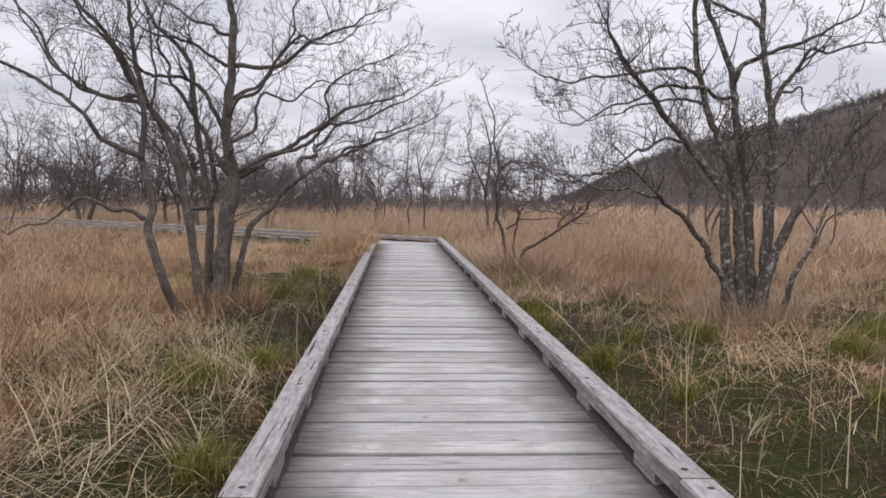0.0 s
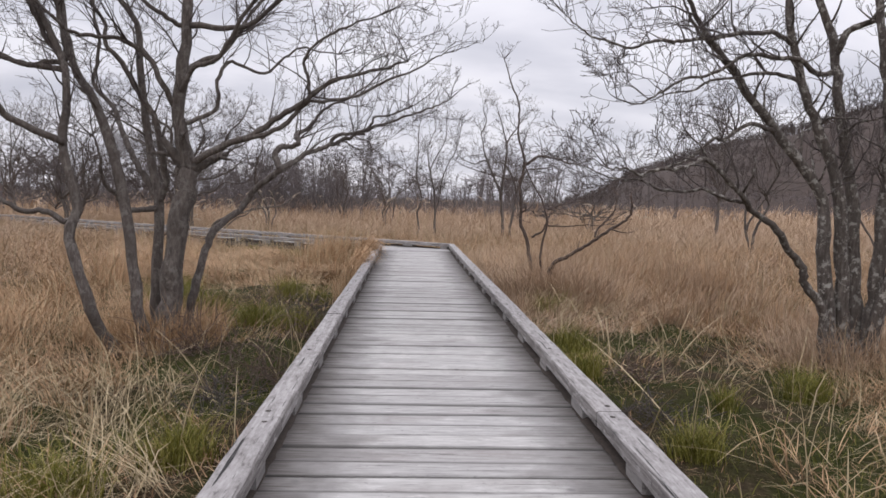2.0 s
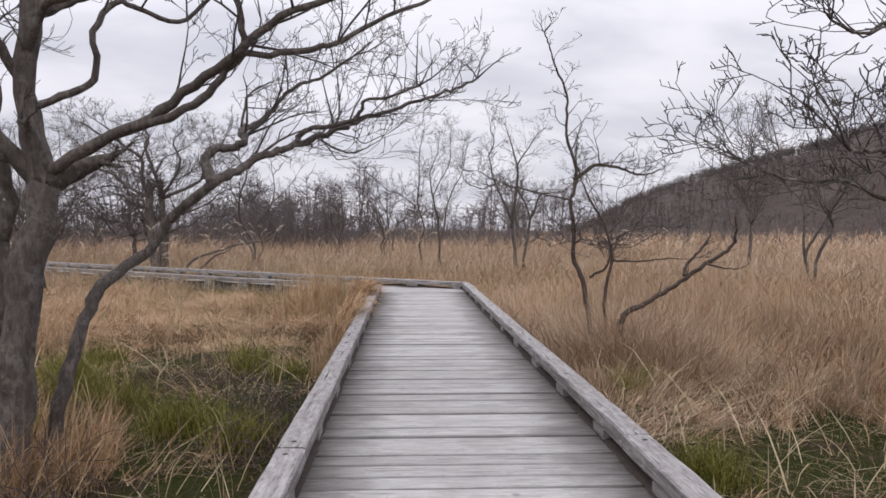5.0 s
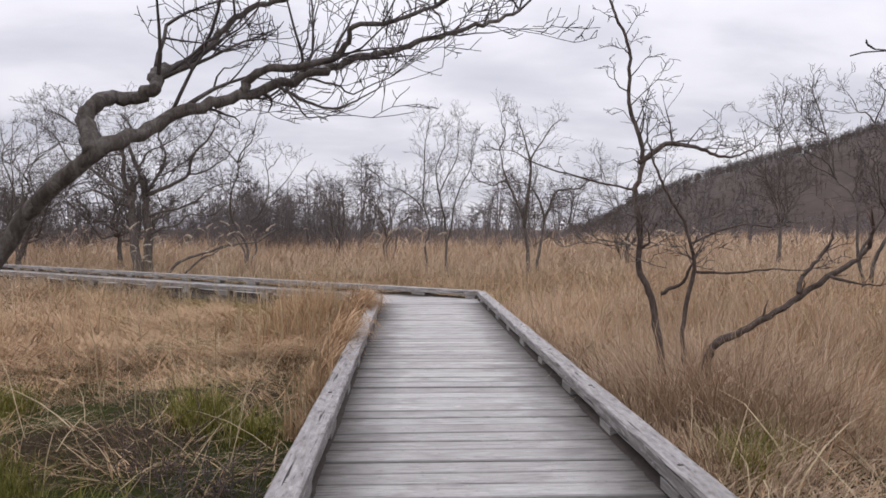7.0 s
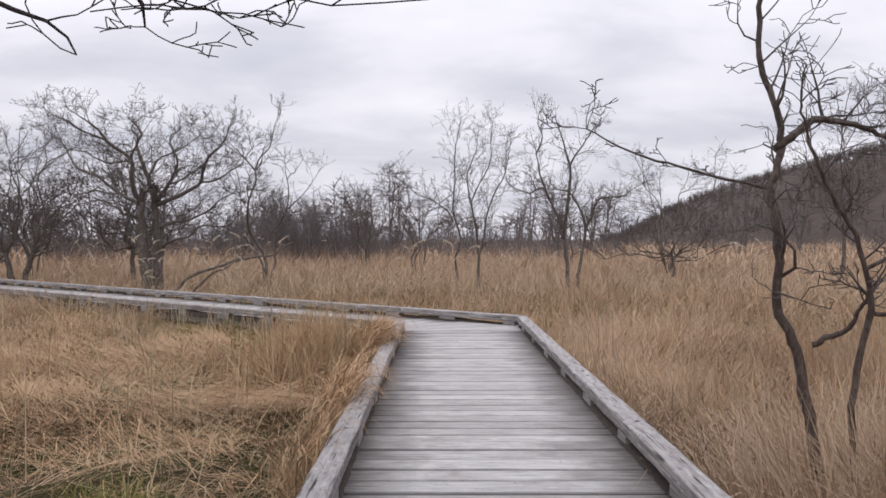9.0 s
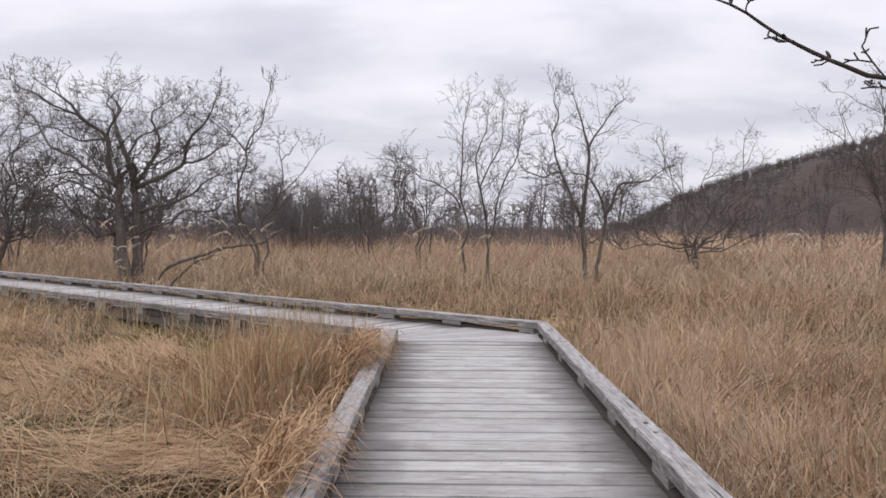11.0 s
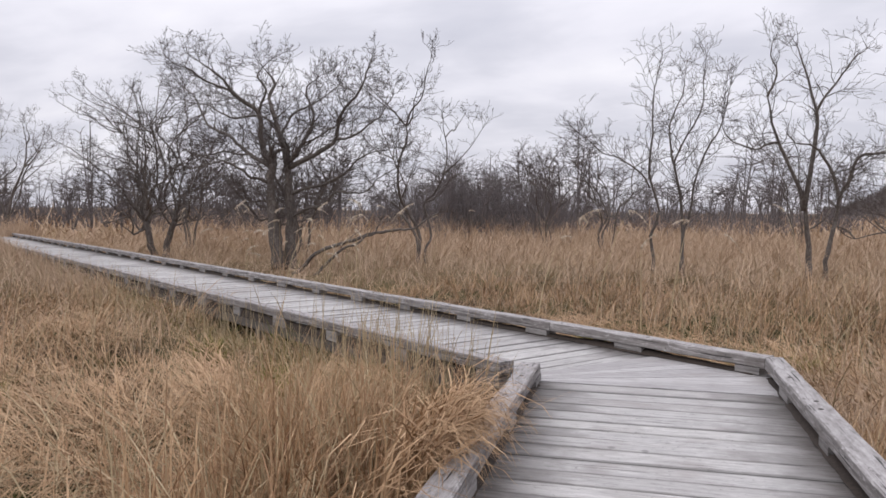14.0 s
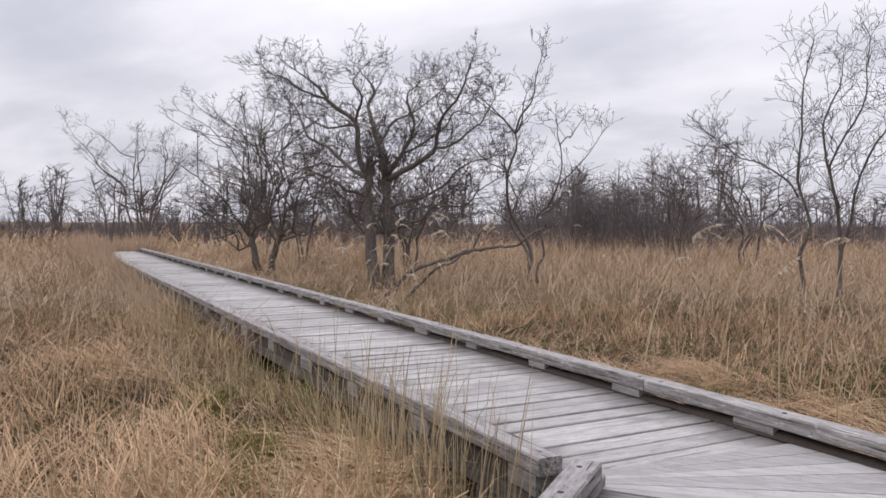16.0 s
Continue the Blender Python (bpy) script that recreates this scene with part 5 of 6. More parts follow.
def long_stems():
    """Long bleached stems fallen across the straw between the boardwalks and beside the start."""
    r = np.random.default_rng(95)
    n = 430
    x = np.concatenate([r.uniform(-5.5, -1.5, 150), r.uniform(-4.5, -1.5, 90), r.uniform(1.5, 4.5, 90), r.uniform(1.3, 3.2, 100)])
    y = np.concatenate([r.uniform(16.4, 21.5, 150), r.uniform(3.0, 9.0, 90), r.uniform(3.5, 16.0, 90), r.uniform(12.4, 15.2, 100)])
    az, ln = r.uniform(0, 6.283, n), r.uniform(0.7, 1.5, n)
    k = off_boards(x, y, 0.05) & off_boards(x + ln * np.cos(az), y + ln * np.sin(az), 0.05) & off_boards(x + 0.5 * ln * np.cos(az), y + 0.5 * ln * np.sin(az), 0.05)
    x, y, az, ln = x[k], y[k], az[k], ln[k]
    n = len(x)
    arcs("bleached_stems", x, y, ln, r.uniform(0.007, 0.012, n), az, r.uniform(14, 50, n), r.uniform(-35, 25, n), STRAW_GREY, "long bleached dead stems lying at angles", "straw", 96, 0.25)


long_stems()


def green_sedge():
    spots = [(-2.15, 12.4, 0.6), (-1.6, 12.0, 0.4), (-2.1, 15.0, 0.55), (-1.6, 14.6, 0.35), (-3.9, 15.2, 0.5), (-2.0, 6.4, 0.42), (-1.6, 7.2, 0.40), (-1.5, 4.6, 0.30),
             (-2.9, 13.2, 0.5), (-3.5, 13.7, 0.6), (-3.2, 12.3, 0.4), (-4.0, 14.4, 0.45), (2.1, 6.2, 0.15), (3.4, 5.6, 0.14), (2.4, 8.6, 0.15), (1.7, 7.4, 0.3), (4.4, 7.6, 0.4),
             (1.7, 11.2, 0.4), (1.5, 9.8, 0.35), (3.4, 9.2, 0.4), (1.95, 13.7, 0.50), (1.75, 13.3, 0.24), (-4.8, 25.6, 0.4), (1.5, 24.3, 0.42), (0.9, 24.5, 0.3), (-0.6, 25.3, 0.45), (-2.9, 21.9, 0.35), (-3.4, 22.7, 0.32), (-4.4, 23.3, 0.32), (-2.4, 21.4, 0.28),
             (-5.2, 21.3, 0.3), (5.6, 9.0, 0.5), (-2.2, 2.8, 0.4), (2.4, 3.4, 0.2)]
    r = np.random.default_rng(21)
    xs, ys, hs = [], [], []
    for x, y, s in spots:
        n = int(1700 * s)
        xs.append(r.normal(x, s * 0.27, n))
        ys.append(r.normal(y, s * 0.27, n))
        hs.append(r.uniform(0.18, 0.28 + 0.40 * s, n))
    # a thin low green between the dead leaves
    n = 24000
    x, y = r.uniform(-4.5, 6.5, n), r.uniform(0.5, 13.5, n)
    k = (patchy(x, y, 1.1, 0.4) > np.where(x < -1.9, 0.66, np.where(x < 0, 0.54, 0.54)) + r.normal(0, 0.12, n)) & (walk_gap(x, y) < 5.5)
    xs.append(x[k]), ys.append(y[k]), hs.append(r.uniform(0.05, 0.17, k.sum()))
    x, y, h = (np.concatenate(q) for q in (xs, ys, hs))
    k = off_boards(x, y) & in_view(x, y)
    x, y, h = x[k], y[k], h[k]
    n = len(x)
    a = r.uniform(0, 6.28, n)
    reach = h * r.uniform(0.2, 0.8, n)
    blades("green_sedge", x, y, ground_z(x, y) - 0.02, h, r.uniform(0.003, 0.006, n), reach * np.cos(a), reach * np.sin(a), r.uniform(0, 0.8, n), SEDGE,
           "fresh dark green sedge tufts among dead grass", "grass", 121)


green_sedge()


def overhanging_tuft():
    """Dead grass standing in a tangle behind the kerb rail before the corner, and spilling over it."""
    r = np.random.default_rng(31)
    m = 560
    stand_up = r.random(m) < 0.62
    cy = np.where(stand_up, r.normal(20.15, 0.5, m), r.uniform(14.8, 20.7, m))
    core = np.where(stand_up, 1.0, 0.0)
    cx = np.where(stand_up, np.minimum(r.normal(-1.85, 0.36, m), -1.15), -1.12 - np.abs(r.normal(0, 0.14, m)))
    caz = r.uniform(0, 6.283, m)
    c0, c1 = r.uniform(58, 94, m), r.uniform(-30, 90, m)
    cl = r.uniform(0.45, 0.95, m) * (0.55 + 0.65 * core)
    i = np.repeat(np.arange(m), r.integers(8, 30, m))
    n = len(i)
    y = cy[i] + r.normal(0, 0.05, n)
    x = np.minimum(cx[i] + r.normal(0, 0.05, n), -1.06)
    az = caz[i] + r.normal(0, 0.85, n)
    ln = cl[i] * r.uniform(0.5, 1.15, n)
    near = (np.cos(az) > 0) & (x > -1.3)
    up0 = np.clip(c0[i] + r.normal(0, 15, n), 30, 95)
    up0 = np.where(near, np.maximum(up0, 72), up0)
    ln = np.where(near & (np.abs(y - 20.2) > 0.4), 0.6 * ln, ln)
    up1 = c1[i] + r.normal(0, 30, n)
    for mat, pick, seed in ((STRAW, np.arange(n) % 4 < 2, 131), (STRAW_GREY, np.arange(n) % 4 == 2, 133), (STRAW_RUST, np.arange(n) % 4 == 3, 134)):
        m = int(pick.sum())
        arcs("overhanging_grass", x[pick], y[pick], ln[pick], r.uniform(0.004, 0.012, m), az[pick], up0[pick], up1[pick], mat, "golden dead grass tuft standing tangled behind the kerb rail", "grass", seed, 1.0)
    # leaves that fall across the rail
    n = 1900
    pick = r.random(n)
    y = np.where(pick < 0.68, r.normal(20.15, 0.30, n), np.where(pick < 0.88, r.normal(17.0, 0.28, n), r.uniform(15.0, 20.6, n)))
    y = np.minimum(y, 20.8)
    x = r.uniform(-1.25, -1.06, n)
    z = r.uniform(-0.02, 0.16, n)
    arcs("overhanging_grass", x, y, r.uniform(0.25, 0.72, n), r.uniform(0.004, 0.011, n), r.normal(-0.2, 0.85, n), r.uniform(48, 88, n), r.uniform(-75, -5, n), STRAW,
         "golden dead leaves spilling over the kerb rail", "grass", 132, 1.1, z)


overhanging_tuft()


def laid_straw():
    """Thick golden straw pressed flat in combed swaths between the boardwalks and behind the far rail."""
    r = np.random.default_rng(35)
    m = 3600
    x, y = r.uniform(-7.5, 3.0, m), r.uniform(15.2, 27.5, m)
    c = 0.6115 * x + 0.7912 * y
    inside = (c < np.where(x < -2.4, NEAR2 - 1.15, NEAR2 - 0.3)) & (x < -1.25)
    behind = (c > FAR2 + 0.60) & (c < FAR2 + 2.4) & (x > -5)
    k = (inside | behind) & in_view(x, y) & ((patchy(x, y, 1.2, 0.9) > r.uniform(0.15, 0.7, m))) & (r.random(m) < np.clip((y - 15.6) / 2.8, 0.12, 1))
    x, y, behind = x[k], y[k], behind[k]
    m = len(x)
    way = np.where(behind, 2.5, 3.05) + 0.9 * np.sin(1.1 * x + 0.7 * y) * np.sin(0.9 * y + 0.4) + np.pi * (r.random(m) < 0.25) + r.normal(0, 0.25, m)
    lift = r.uniform(0.02, 0.24, m) * np.where(behind, 0.5, 1.0)
    i = np.repeat(np.arange(m), r.integers(9, 24, m))
    n = len(i)
    X, Y = x[i] + r.normal(0, 0.12, n), y[i] + r.normal(0, 0.09, n)
    az = way[i] + r.normal(0, 0.34, n)
    ln = r.uniform(0.35, 0.95, n)
    tx, ty = X + ln * np.cos(az), Y + ln * np.sin(az)
    ok = off_boards(X, Y, 0.05) & off_boards(tx, ty, 0.0) & off_boards(X + 0.5 * (tx - X), Y + 0.5 * (ty - Y), 0.0)
    X, Y, az, ln = X[ok], Y[ok], az[ok], ln[ok]
    n = len(X)
    z = ground_z(X, Y) + lift[i][ok] + r.uniform(-0.02, 0.05, n)
    arcs("laid_straw", X, Y, ln, r.uniform(0.004, 0.009, n), az, r.uniform(2, 30, n), r.uniform(-32, 8, n), STRAW, "thick golden straw pressed flat in combed swaths", "straw", 136, 0.25, z)


laid_straw()


def tree_skirts():
    """Upright dry grass round the feet of the trees beside the walk."""
    r = np.random.default_rng(37)
    for cx, cy, wide, tall, count in ((-3.0, 11.4, 0.55, 0.55, 1500), (4.8, 10.9, 0.7, 0.6, 1500), (1.85, 15.0, 0.65, 1.0, 1700), (2.35, 14.5, 0.55, 0.95, 1200), (1.7, 13.6, 0.45, 0.42, 800), (-3.4, 12.0, 0.7, 0.45, 700)):
        a, q = r.uniform(0, 6.283, count), wide * np.sqrt(r.uniform(0.03, 1.6, count))
        x, y = cx + q * np.cos(a), cy + q * np.sin(a)
        k = off_boards(x, y, 0.25)
        x, y, a = x[k], y[k], a[k]
        n = len(x)
        arcs("dry_grass", x, y, tall * r.uniform(0.45, 1.2, n), r.uniform(0.004, 0.009, n), a + r.normal(0, 1.0, n), r.uniform(55, 92, n), r.uniform(-20, 80, n), STRAW_FAR if cx > 0 else STRAW,
             "upright dry grass round a tree foot", "grass", int(100 * wide) + count)


tree_skirts()


def tall_stalks():
    """Single pale stems that stand or lean above the mat."""
    r = np.random.default_rng(41)
    n = 2600
    x, y = r.uniform(-8, 9, n), r.uniform(2, 34, n)
    k = off_boards(x, y, 0.1) & in_view(x, y) & (walk_gap(x, y) < 8)
    x, y = x[k], y[k]
    n = len(x)
    h = np.where(y > 14, r.uniform(0.6, 1.35, n), r.uniform(0.3, 0.75, n))
    a = r.uniform(0, 6.28, n)
    reach = h * np.abs(r.normal(0, 0.5, n))
    lx, ly = reach * np.cos(a), reach * np.sin(a)
    k = off_boards(x + lx, y + ly, 0)
    x, y, h, lx, ly = x[k], y[k], h[k], lx[k], ly[k]
    blades("reed_stalks", x, y, ground_z(x, y), h, r.uniform(0.005, 0.010, len(x)), lx, ly, r.uniform(0, 0.3, len(x)), STRAW_GREY, "pale single dead reed stems", "reed", 141)
    # a loose row of stems before the second boardwalk
    n = 900
    s = np.concatenate([np.abs(r.normal(0.9, 1.0, 260)), r.uniform(3.5, 20, n - 260)])
    c = NEAR2 - 0.30 - np.abs(r.normal(0, 0.22, n)) * np.where(s > 3.4, 4.0, 1.0)
    x, y = 0.6115 * c - 0.7912 * (14.3 + s), 0.7912 * c + 0.6115 * (14.3 + s)
    h = r.uniform(0.55, 1.05, n) + np.where(s < 3.4, r.uniform(0.0, 0.35, n), 0.0)
    blades("reed_stalks", x, y, ground_z(x, y), h, r.uniform(0.004, 0.009, n), r.normal(0.03, 0.10, n), r.normal(0, 0.1, n), r.uniform(0, 0.4, n), STRAW_GREY,
           "pale single dead reed stems", "reed", 142)


tall_stalks()


def rail_side_grass():
    """Dense growth along the near side of the second boardwalk."""
    r = np.random.default_rng(45)
    n = 12000
    s = 24.5 + 30 * r.random(n) ** 1.1
    c = NEAR2 - 0.26 - np.abs(r.normal(0, 0.35, n))
    x, y = 0.6115 * c - 0.7912 * s, 0.7912 * c + 0.6115 * s
    h = r.uniform(0.32, 0.66, n) * (0.75 + 0.5 * patchy(x, y, 2.4, 1.0)) * (1 + 1.2 * np.clip((s - 27) / 14, 0, 1))
    blades("dry_reeds", x, y, ground_z(x, y) - 0.02, h, r.uniform(0.006, 0.013, n), r.normal(-0.05, 0.16, n) - 0.05, r.normal(-0.05, 0.16, n), r.uniform(0, 0.8, n), STRAW_FAR,
           "dense dry marsh grass along the boardwalk edge", "grass", 145)
    # reeds that close over the far end of the walk
    n = 3000
    s, c = r.uniform(WALK2_END, WALK2_END + 4, n), r.uniform(NEAR2 - 1.8, FAR2 + 1.2, n)
    x, y = 0.6115 * c - 0.7912 * s, 0.7912 * c + 0.6115 * s
    blades("dry_reeds", x, y, ground_z(x, y) - 0.02, r.uniform(0.8, 1.5, n), r.uniform(0.010, 0.018, n), r.normal(0, 0.25, n), r.normal(0, 0.25, n), r.uniform(0, 0.6, n), STRAW_FAR,
           "tall dry reeds closing over the boardwalk", "grass", 148)
    n = 5200
    s = r.uniform(14.6, 26.0, n)
    c = NEAR2 - 0.24 - np.abs(r.normal(0, 0.30, n))
    x, y = 0.6115 * c - 0.7912 * s, 0.7912 * c + 0.6115 * s
    h = r.uniform(0.16, 0.42, n) * (0.6 + 0.6 * patchy(x, y, 2.0, 2.0))
    for mat, pick in ((STRAW_GREY, np.arange(n) % 2 == 0), (STRAW, np.arange(n) % 4 == 1), (SEDGE, np.arange(n) % 4 == 3)):
        m = int(pick.sum())
        arcs("dry_grass", x[pick], y[pick], h[pick] * 1.3, r.uniform(0.004, 0.009, m), r.normal(-2.3, 1.1, m), r.uniform(45, 90, m), r.uniform(-20, 60, m), mat, "low tangled grass along the boardwalk edge", "grass", 147)
    # straw heaped beside the start of the walk
    m = 170
    cx, cy = r.uniform(-5.2, -1.5, m), r.uniform(3.2, 9.5, m)
    az = r.uniform(0, 6.283, m)
    i = np.repeat(np.arange(m), 16)
    k = len(i)
    X, Y = cx[i] + r.normal(0, 0.07, k), cy[i] + r.normal(0, 0.07, k)
    A = az[i] + r.normal(0, 0.5, k)
    L = r.uniform(0.30, 0.95, k)
    ok = off_boards(X, Y, 0.15) & off_boards(X + L * np.cos(A), Y + L * np.sin(A), 0.1)
    X, Y, A, L = X[ok], Y[ok], A[ok], L[ok]
    k = len(X)
    arcs("dry_grass", X, Y, L, r.uniform(0.004, 0.010, k), A, r.uniform(10, 70, k), r.uniform(-40, 25, k), STRAW_GREY, "bleached dead marsh grass in bent and flattened sheaves", "grass", 146)


rail_side_grass()


def plumed_reeds():
    """Reeds with drooping feathery heads behind the far rail and in the field."""
    r = np.random.default_rng(51)
    s = np.concatenate([r.normal(24.5, 2.2, 34), r.uniform(15, 44, 26), r.uniform(10.0, 13.5, 12)])
    c = np.concatenate([FAR2 + 0.5 + np.abs(r.normal(0, 0.8, 34)), FAR2 + 1.0 + 9 * r.random(26), FAR2 + 4 + 9 * r.random(12)])
    x, y = 0.6115 * c - 0.7912 * s, 0.7912 * c + 0.6115 * s
    n = len(x)
    h = np.where(np.arange(n) < 34, r.uniform(0.8, 1.9, n), r.uniform(1.2, 1.75, n))
    lx, ly = r.normal(0.1, 0.32, n), r.normal(0, 0.3, n)
    z = ground_z(x, y)
    blades("plumed_reed_stems", x, y, z, h, np.full(n, 0.014), lx, ly, np.zeros(n), STRAW_GREY, "tall pale reed stems", "reed", 151)
    # each head is a drooping one-sided feather along a bowed tip
    m = 60
    u = np.tile(np.linspace(0, 1, m), n)
    side = np.repeat(np.where(r.random(n) < 0.6, 1.0, -1.0), m)
    size = np.repeat(r.uniform(0.16, 0.34, n), m)
    bow = np.repeat(r.uniform(0.1, 1.2, n), m)
    turn = np.repeat(r.normal(0, 0.5, n), m)
    X = np.repeat(x + lx * 0.98, m) + side * size * 0.8 * u ** 1.3
    Y = np.repeat(y + ly * 0.98, m) + size * turn * u + r.normal(0, 0.012, n * m)
    Z = np.repeat(z + h * 0.985, m) + size * ((0.9 - 0.6 * bow) * u - bow * u * u)
    ln = size * r.uniform(0.15, 0.42, n * m) * (1.1 - 0.6 * u)
    blades("reed_plumes", X, Y, Z, -ln * r.uniform(0.2, 0.9, n * m), r.uniform(0.008, 0.016, n * m), side * ln * r.uniform(0.2, 0.8, n * m), r.normal(0, 0.03, n * m),
           r.uniform(0.0, 0.6, n * m), PLUME, "drooping feathery reed heads", "reed", 152)


plumed_reeds()


def dead_shrub(x, y, size, count, seed):
    rng = random.Random(seed)
    t, f = Tubes(), Tubes()
    base = float(ground_z(x, y))
    ob = empty("dead_shrub", Matrix.Translation((x, y, base)), "low tangle of bare grey-brown dead twigs beside the boardwalk", "shrub", "dead shrubs")
    for _ in range(count):
        a = rng.uniform(0, 6.28)
        p = Vector((rng.gauss(0, size * 0.35), rng.gauss(0, size * 0.35), -0.02))
        d = Vector((math.cos(a) * 0.9, math.sin(a) * 0.9, rng.uniform(0.25, 1.0))).normalized()
        sprout(t, f, p, d, size * rng.uniform(0.4, 0.9), 0.005, 1, rng, 0.02, 1)
    tagged(part("crown", f.mesh("dead_shrub_twigs", TWIG_RED if seed % 2 else TWIG), ob), kind="stuff")


for q in ((-1.55, 9.3, 0.55, 60, 61), (-1.7, 8.6, 0.45, 40, 62), (-1.5, 11.7, 0.45, 45, 63), (1.7, 8.2, 0.4, 30, 64), (2.0, 9.6, 0.4, 30, 65), (-2.3, 3.9, 0.4, 24, 66), (2.6, 4.6, 0.4, 26, 67),
          (1.6, 16.6, 0.6, 40, 68), (-1.6, 13.2, 0.5, 46, 70), (-2.1, 13.8, 0.5, 40, 71), (-1.5, 12.5, 0.4, 34, 73), (-2.4, 10.6, 0.6, 45, 69)):
    dead_shrub(*q)


# ---- the boardwalks ----
def box_mesh(name, x0, x1, y0, y1, z0, z1, mat, edge=0.006, along=0, cuts=1, rough=0.0, seed=0):
    """A timber with chamfered long edges; along: 0 runs on x, 1 on y, 2 upright. cuts and rough wear it."""
    rng = random.Random(seed)
    lo, hi = ((x0, x1), (y0, y1), (z0, z1))[along]
    (a0, a1), (b0, b1) = [((x0, x1), (y0, y1), (z0, z1))[k] for k in ((1, 2), (0, 2), (0, 1))[along]]
    e = edge
    ring = [(a0 + e, b0), (a1 - e, b0), (a1, b0 + e), (a1, b1 - e), (a1 - e, b1), (a0 + e, b1), (a0, b1 - e), (a0, b0 + e)]
    verts, faces = [], []
    for i in range(cuts + 1):
        s = lo + (hi - lo) * i / cuts
        for a, b in ring:
            a, b = a + rng.uniform(-rough, rough), b + rng.uniform(-rough, rough)
            verts.append(((s, a, b), (a, s, b), (a, b, s))[along])
    for i in range(cuts):
        for k in range(8):
            p, q = i * 8 + k, i * 8 + (k + 1) % 8
            faces.append((p, q, q + 8, p + 8))
    faces.append(tuple(range(7, -1, -1)))
    faces.append(tuple(cuts * 8 + k for k in range(8)))
    me = mesh_from(name, verts, faces, mat)
    bm = bmesh.new()
    bm.from_mesh(me)
    bmesh.ops.recalc_face_normals(bm, faces=bm.faces)
    bm.to_mesh(me)
    bm.free()
    return me


def rail_run(walk_ob, side, y0, y1, rng, piece=3.66):
    """Kerb rail on spacer blocks along one side (side: +1 or -1), with its bolts."""
    xa, xb = sorted((side * HALF, side * (HALF + RAIL_W)))
    y = y0
    first = True
    while y < y1 - 0.05:
        ln = min(piece, y1 - y)
        if first:
            ln = min(piece * rng.uniform(0.55, 1.0), y1 - y)
            first = False
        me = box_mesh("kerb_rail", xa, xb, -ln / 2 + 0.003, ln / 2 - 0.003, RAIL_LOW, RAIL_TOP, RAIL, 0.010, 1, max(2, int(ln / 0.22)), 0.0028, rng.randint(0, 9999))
        r = part("kerb_rail", me, walk_ob)
        r.location = (rng.uniform(-0.004, 0.004), y + ln / 2, rng.uniform(-0.003, 0.003))
        for q in (y + 0.11, y + ln - 0.11, y + ln * 0.5):
            b = part("bolt", BOLT_MESH, r, "dark rusted bolt head")
            b.location = ((xa + xb) / 2 + rng.uniform(-0.02, 0.02), q - y - ln / 2, RAIL_TOP - 0.006)
        y += ln
    y = y0 + 0.16
    while y < y1:
        k = rng.randint(0, 2)
        b = part("spacer_block", BLOCK_MESHES[k], walk_ob)
        b.location = (side * (HALF + RAIL_W / 2), y, 0)
        b.rotation_euler = (0, 0, 0 if side > 0 else math.pi)
        part("block_face", FACE_MESHES[k], b)
        y += 1.24


def bolt_mesh():
    bm = bmesh.new()
    bmesh.ops.create_cone(bm, cap_ends=True, segments=10, radius1=0.019, radius2=0.016, depth=0.014)
    me = bpy.data.meshes.new("bolt")
    bm.to_mesh(me)
    bm.free()
    me.materials.append(BOLT)
    return me


BOLT_MESH = bolt_mesh()
BLOCK_MESHES = [box_mesh("spacer_block", -RAIL_W / 2 + 0.052, RAIL_W / 2 - 0.006, -l, l, -0.0515, RAIL_LOW, BLOCKWOOD, 0.004, 1, 2, 0.002, k) for k, l in enumerate((0.11, 0.13, 0.16))]
FACE_MESHES = [box_mesh("block_face", -RAIL_W / 2 + 0.004, -RAIL_W / 2 + 0.050, -l, l, 0.003, RAIL_LOW, BLOCKWOOD, 0.004, 1, 2, 0.001, k) for k, l in enumerate((0.11, 0.13, 0.16))]
PLANKS = [(w, [box_mesh("plank", -HALF - 0.045 + 0.012 * k, HALF + 0.045 - 0.010 * k, -w / 2 + 0.0095, w / 2 - 0.0095, -0.042, 0.0, PLANK, 0.006, 0, 1, 0.0016, 10 * k) for k in range(2)])
          for w in (0.185, 0.205, 0.225)]


def deck(walk_ob, y0, y1, rng):
    y = y0
    while y < y1 - 0.02:
        w, meshes = PLANKS[rng.randint(0, 2)]
        p = part("plank", meshes[rng.randint(0, 1)], walk_ob)
        p.location = (rng.uniform(-0.008, 0.008), y + w / 2, rng.uniform(-0.010, 0.001))
        p.rotation_euler = (rng.uniform(-0.022, 0.022), rng.uniform(-0.002, 0.002), rng.uniform(-0.003, 0.003) + (math.pi if rng.random() < 0.5 else 0))
        y += w
    return y


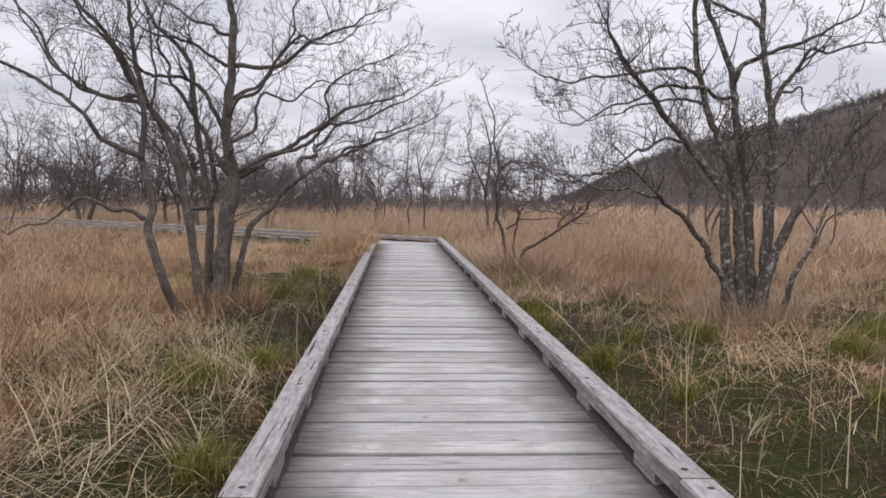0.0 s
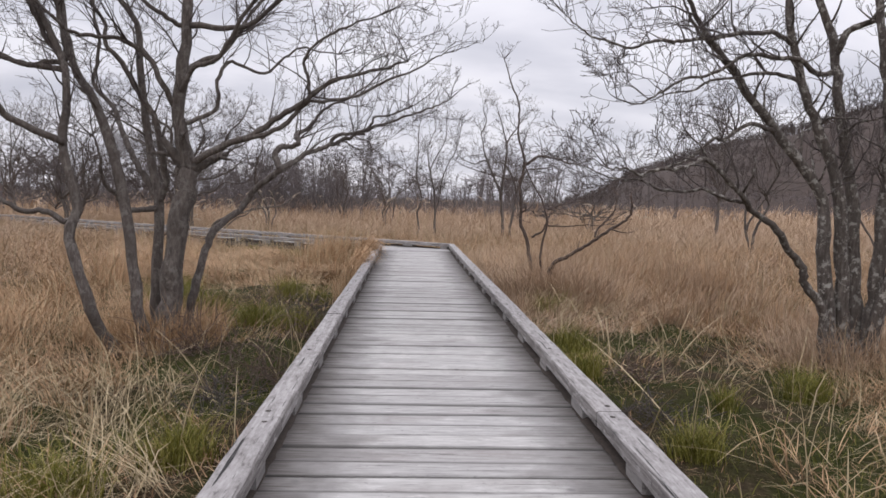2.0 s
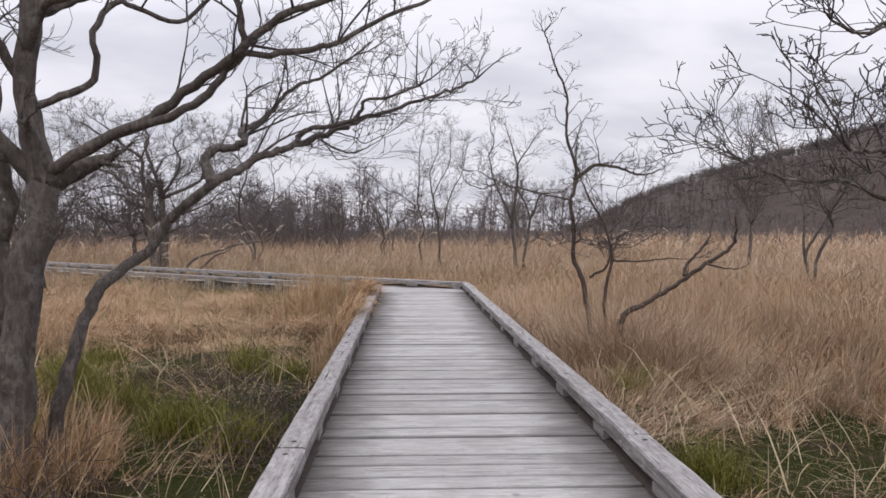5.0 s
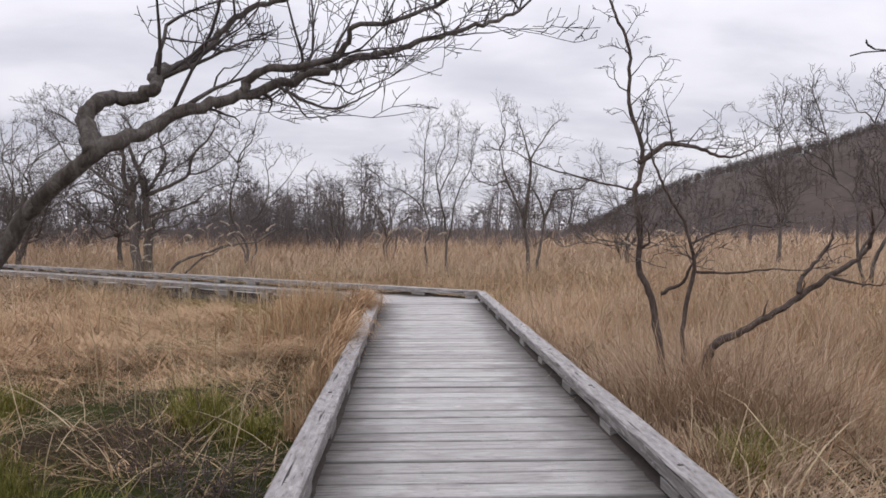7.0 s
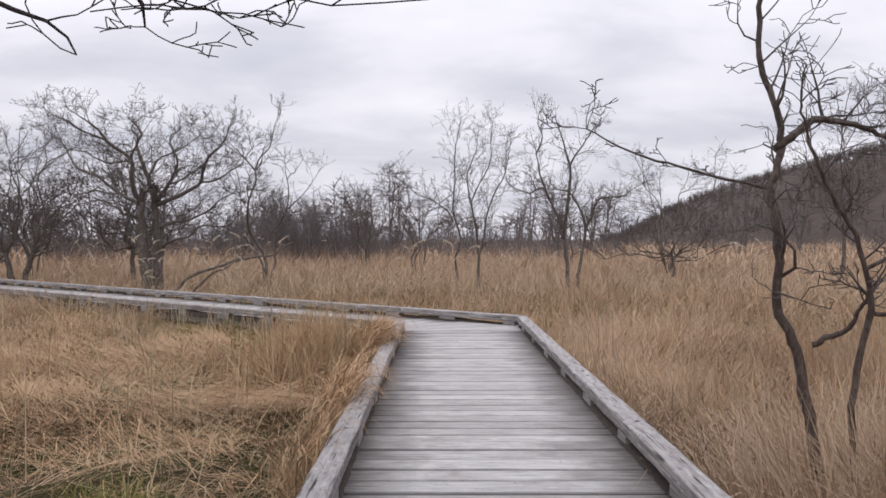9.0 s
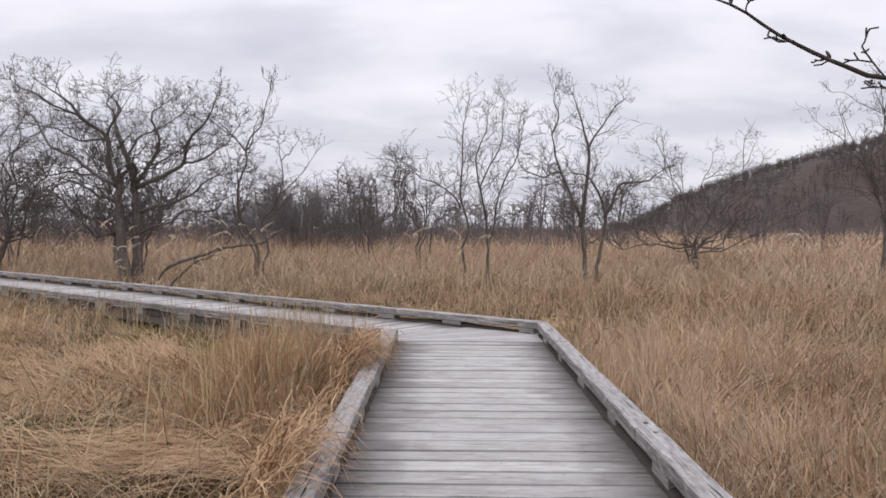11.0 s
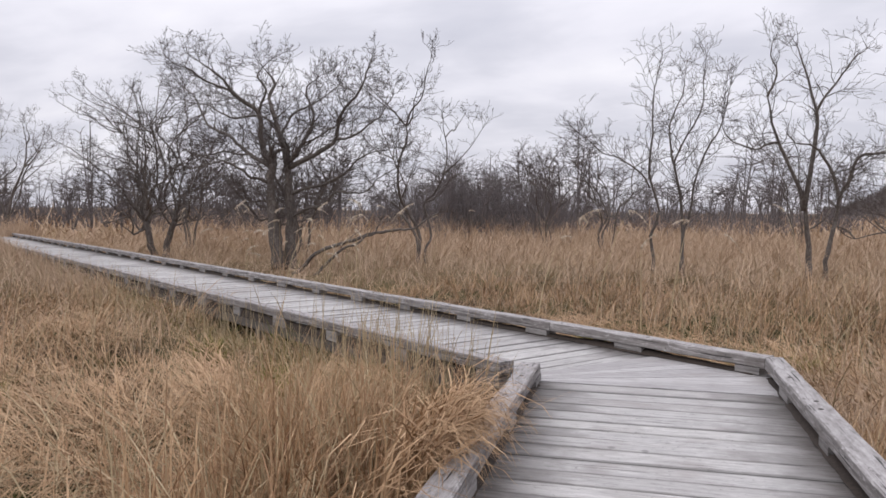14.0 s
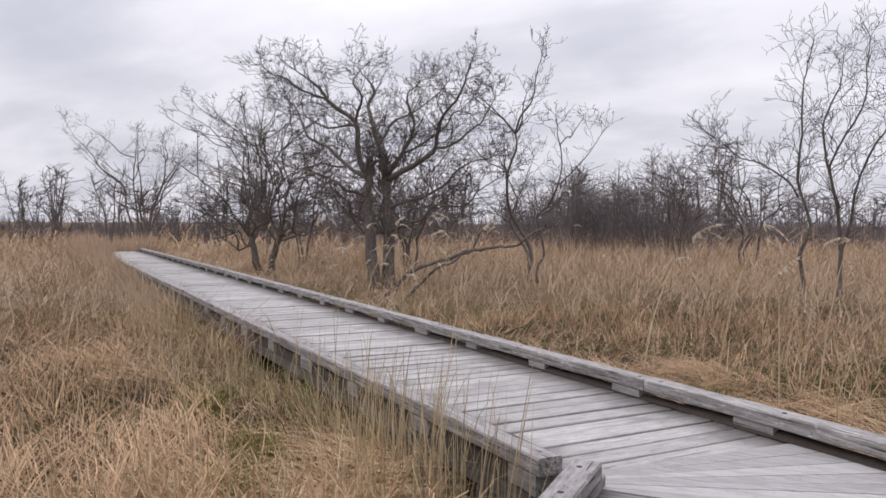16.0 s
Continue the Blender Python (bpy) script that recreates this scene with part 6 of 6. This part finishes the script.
def understructure(walk_ob, y0, y1, rng):
    for x in (-0.96, 0.0, 0.96):
        y = y0
        while y < y1 - 0.1:
            ln = min(3.9, y1 - y)
            b = part("bearer", box_mesh("bearer", x - 0.055, x + 0.055, y, y + ln - 0.01, -0.165, -0.052, BEARER, 0.006, 1, 2, 0.002, rng.randint(0, 999)), walk_ob)
            y += ln
    y = y0 + 0.5
    while y < y1:
        part("cross_beam", box_mesh("cross_beam", -1.02, 1.02, y - 0.06, y + 0.06, -0.285, -0.168, BEARER, 0.006, 0, 2, 0.002, rng.randint(0, 999)), walk_ob)
        for x in (-0.83, 0.83):
            part("post", box_mesh("post", x - 0.06, x + 0.06, y + 0.065, y + 0.185, -0.60, -0.05, BEARER, 0.008, 2, 2, 0.003, rng.randint(0, 999)), walk_ob)
        y += 1.95


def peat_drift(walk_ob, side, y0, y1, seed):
    """Uneven low bank under a kerb rail: crumbled leaves, peat and painted gap shade."""
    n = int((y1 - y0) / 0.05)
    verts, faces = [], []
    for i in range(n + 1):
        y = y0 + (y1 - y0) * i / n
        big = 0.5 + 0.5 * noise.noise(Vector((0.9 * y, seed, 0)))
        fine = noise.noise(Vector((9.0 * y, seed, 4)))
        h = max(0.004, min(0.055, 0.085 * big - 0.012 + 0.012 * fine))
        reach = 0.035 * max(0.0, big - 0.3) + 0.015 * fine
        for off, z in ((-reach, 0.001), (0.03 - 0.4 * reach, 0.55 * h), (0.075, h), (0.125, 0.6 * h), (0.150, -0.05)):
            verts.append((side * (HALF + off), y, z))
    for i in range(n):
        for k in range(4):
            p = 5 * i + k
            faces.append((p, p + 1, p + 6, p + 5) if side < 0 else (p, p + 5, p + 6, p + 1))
    tagged(part("peat_drift", mesh_from("peat_drift", verts, faces, PEAT_SHADE, True), walk_ob, "dark bank of crumbled leaves and gap shade under the rail"), kind="stuff")


PIVOT = Vector((-0.90, 22.26))
WALK2 = 35.0                      # length of the second boardwalk, to where the reeds close over it


def first_boardwalk():
    rng = random.Random(101)
    ob = empty("boardwalk", Matrix.Identity(4), "straight weathered grey plank boardwalk with low kerb rails", "boardwalk", "boardwalks", "structure")
    end = deck(ob, -4.0, PIVOT.y - 0.05, rng)
    corner_y = (FAR2 - 0.6115 * HALF) / 0.7912
    rail_run(ob, 1, -4.0, corner_y + 0.10, rng)
    rail_run(ob, -1, -4.0, PIVOT.y, rng)
    understructure(ob, -4.0, corner_y - 0.2, rng)
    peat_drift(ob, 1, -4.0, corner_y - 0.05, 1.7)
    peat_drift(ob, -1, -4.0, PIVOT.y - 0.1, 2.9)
    # tapered boards that turn the corner
    hub = Vector((-HALF - RAIL_W, end))
    out_x = HALF + RAIL_W
    corner = Vector((out_x, (FAR2 + RAIL_W - 0.6115 * out_x) / 0.7912))
    foot = hub + N2 * (FAR2 + RAIL_W - hub.dot(N2))
    rim = [Vector((out_x, end)), Vector((out_x, (end + corner.y) / 2)), corner, corner.lerp(foot, 0.2), corner.lerp(foot, 0.4), corner.lerp(foot, 0.6), corner.lerp(foot, 0.8), foot]
    for k, (a, b) in enumerate(zip(rim, rim[1:])):
        n = len(rim) - 1
        h0 = hub.lerp(hub + Vector((-0.10, 0.12)), k / n)
        h1 = hub.lerp(hub + Vector((-0.10, 0.12)), (k + 1) / n)
        c = (a + b + h0 + h1) / 4
        g = 0.006
        side = (b - a).normalized() * g
        ring = [h0 - c, a + side - c, b - side - c, h1 - c]
        z = rng.uniform(-0.004, 0.0)
        verts = [(p.x, p.y, z) for p in ring] + [(p.x, p.y, -0.042) for p in ring]
        faces = [(0, 1, 2, 3), (7, 6, 5, 4), (0, 4, 5, 1), (1, 5, 6, 2), (2, 6, 7, 3), (3, 7, 4, 0)]
        me = mesh_from("tapered_plank", verts, faces, PLANK_PLAIN)
        p = part("tapered_plank", me, ob)
        p.location = (c.x, c.y, 0)
    return foot


def second_boardwalk(foot):
    rng = random.Random(202)
    turn = math.degrees(math.atan2(0.7912, 0.6115))
    mid = (NEAR2 + FAR2) / 2
    along = Vector((foot.x, foot.y)).dot(U2)
    o = N2 * mid + U2 * along
    ob = empty("boardwalk", pose(o.x, o.y, 0, 0, 0, turn), "long weathered plank boardwalk running off through the reeds", "boardwalk", "boardwalks", "structure")
    deck(ob, 0.03, WALK2, rng)
    corner = Vector((HALF, (FAR2 - 0.6115 * HALF) / 0.7912)).dot(U2) - along
    rail_run(ob, 1, corner, WALK2, rng)
    rail_run(ob, -1, 0.02, WALK2, rng)
    understructure(ob, 0.1, WALK2, rng)
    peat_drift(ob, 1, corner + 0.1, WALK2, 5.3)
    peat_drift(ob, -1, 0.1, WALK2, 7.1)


second_boardwalk(first_boardwalk())
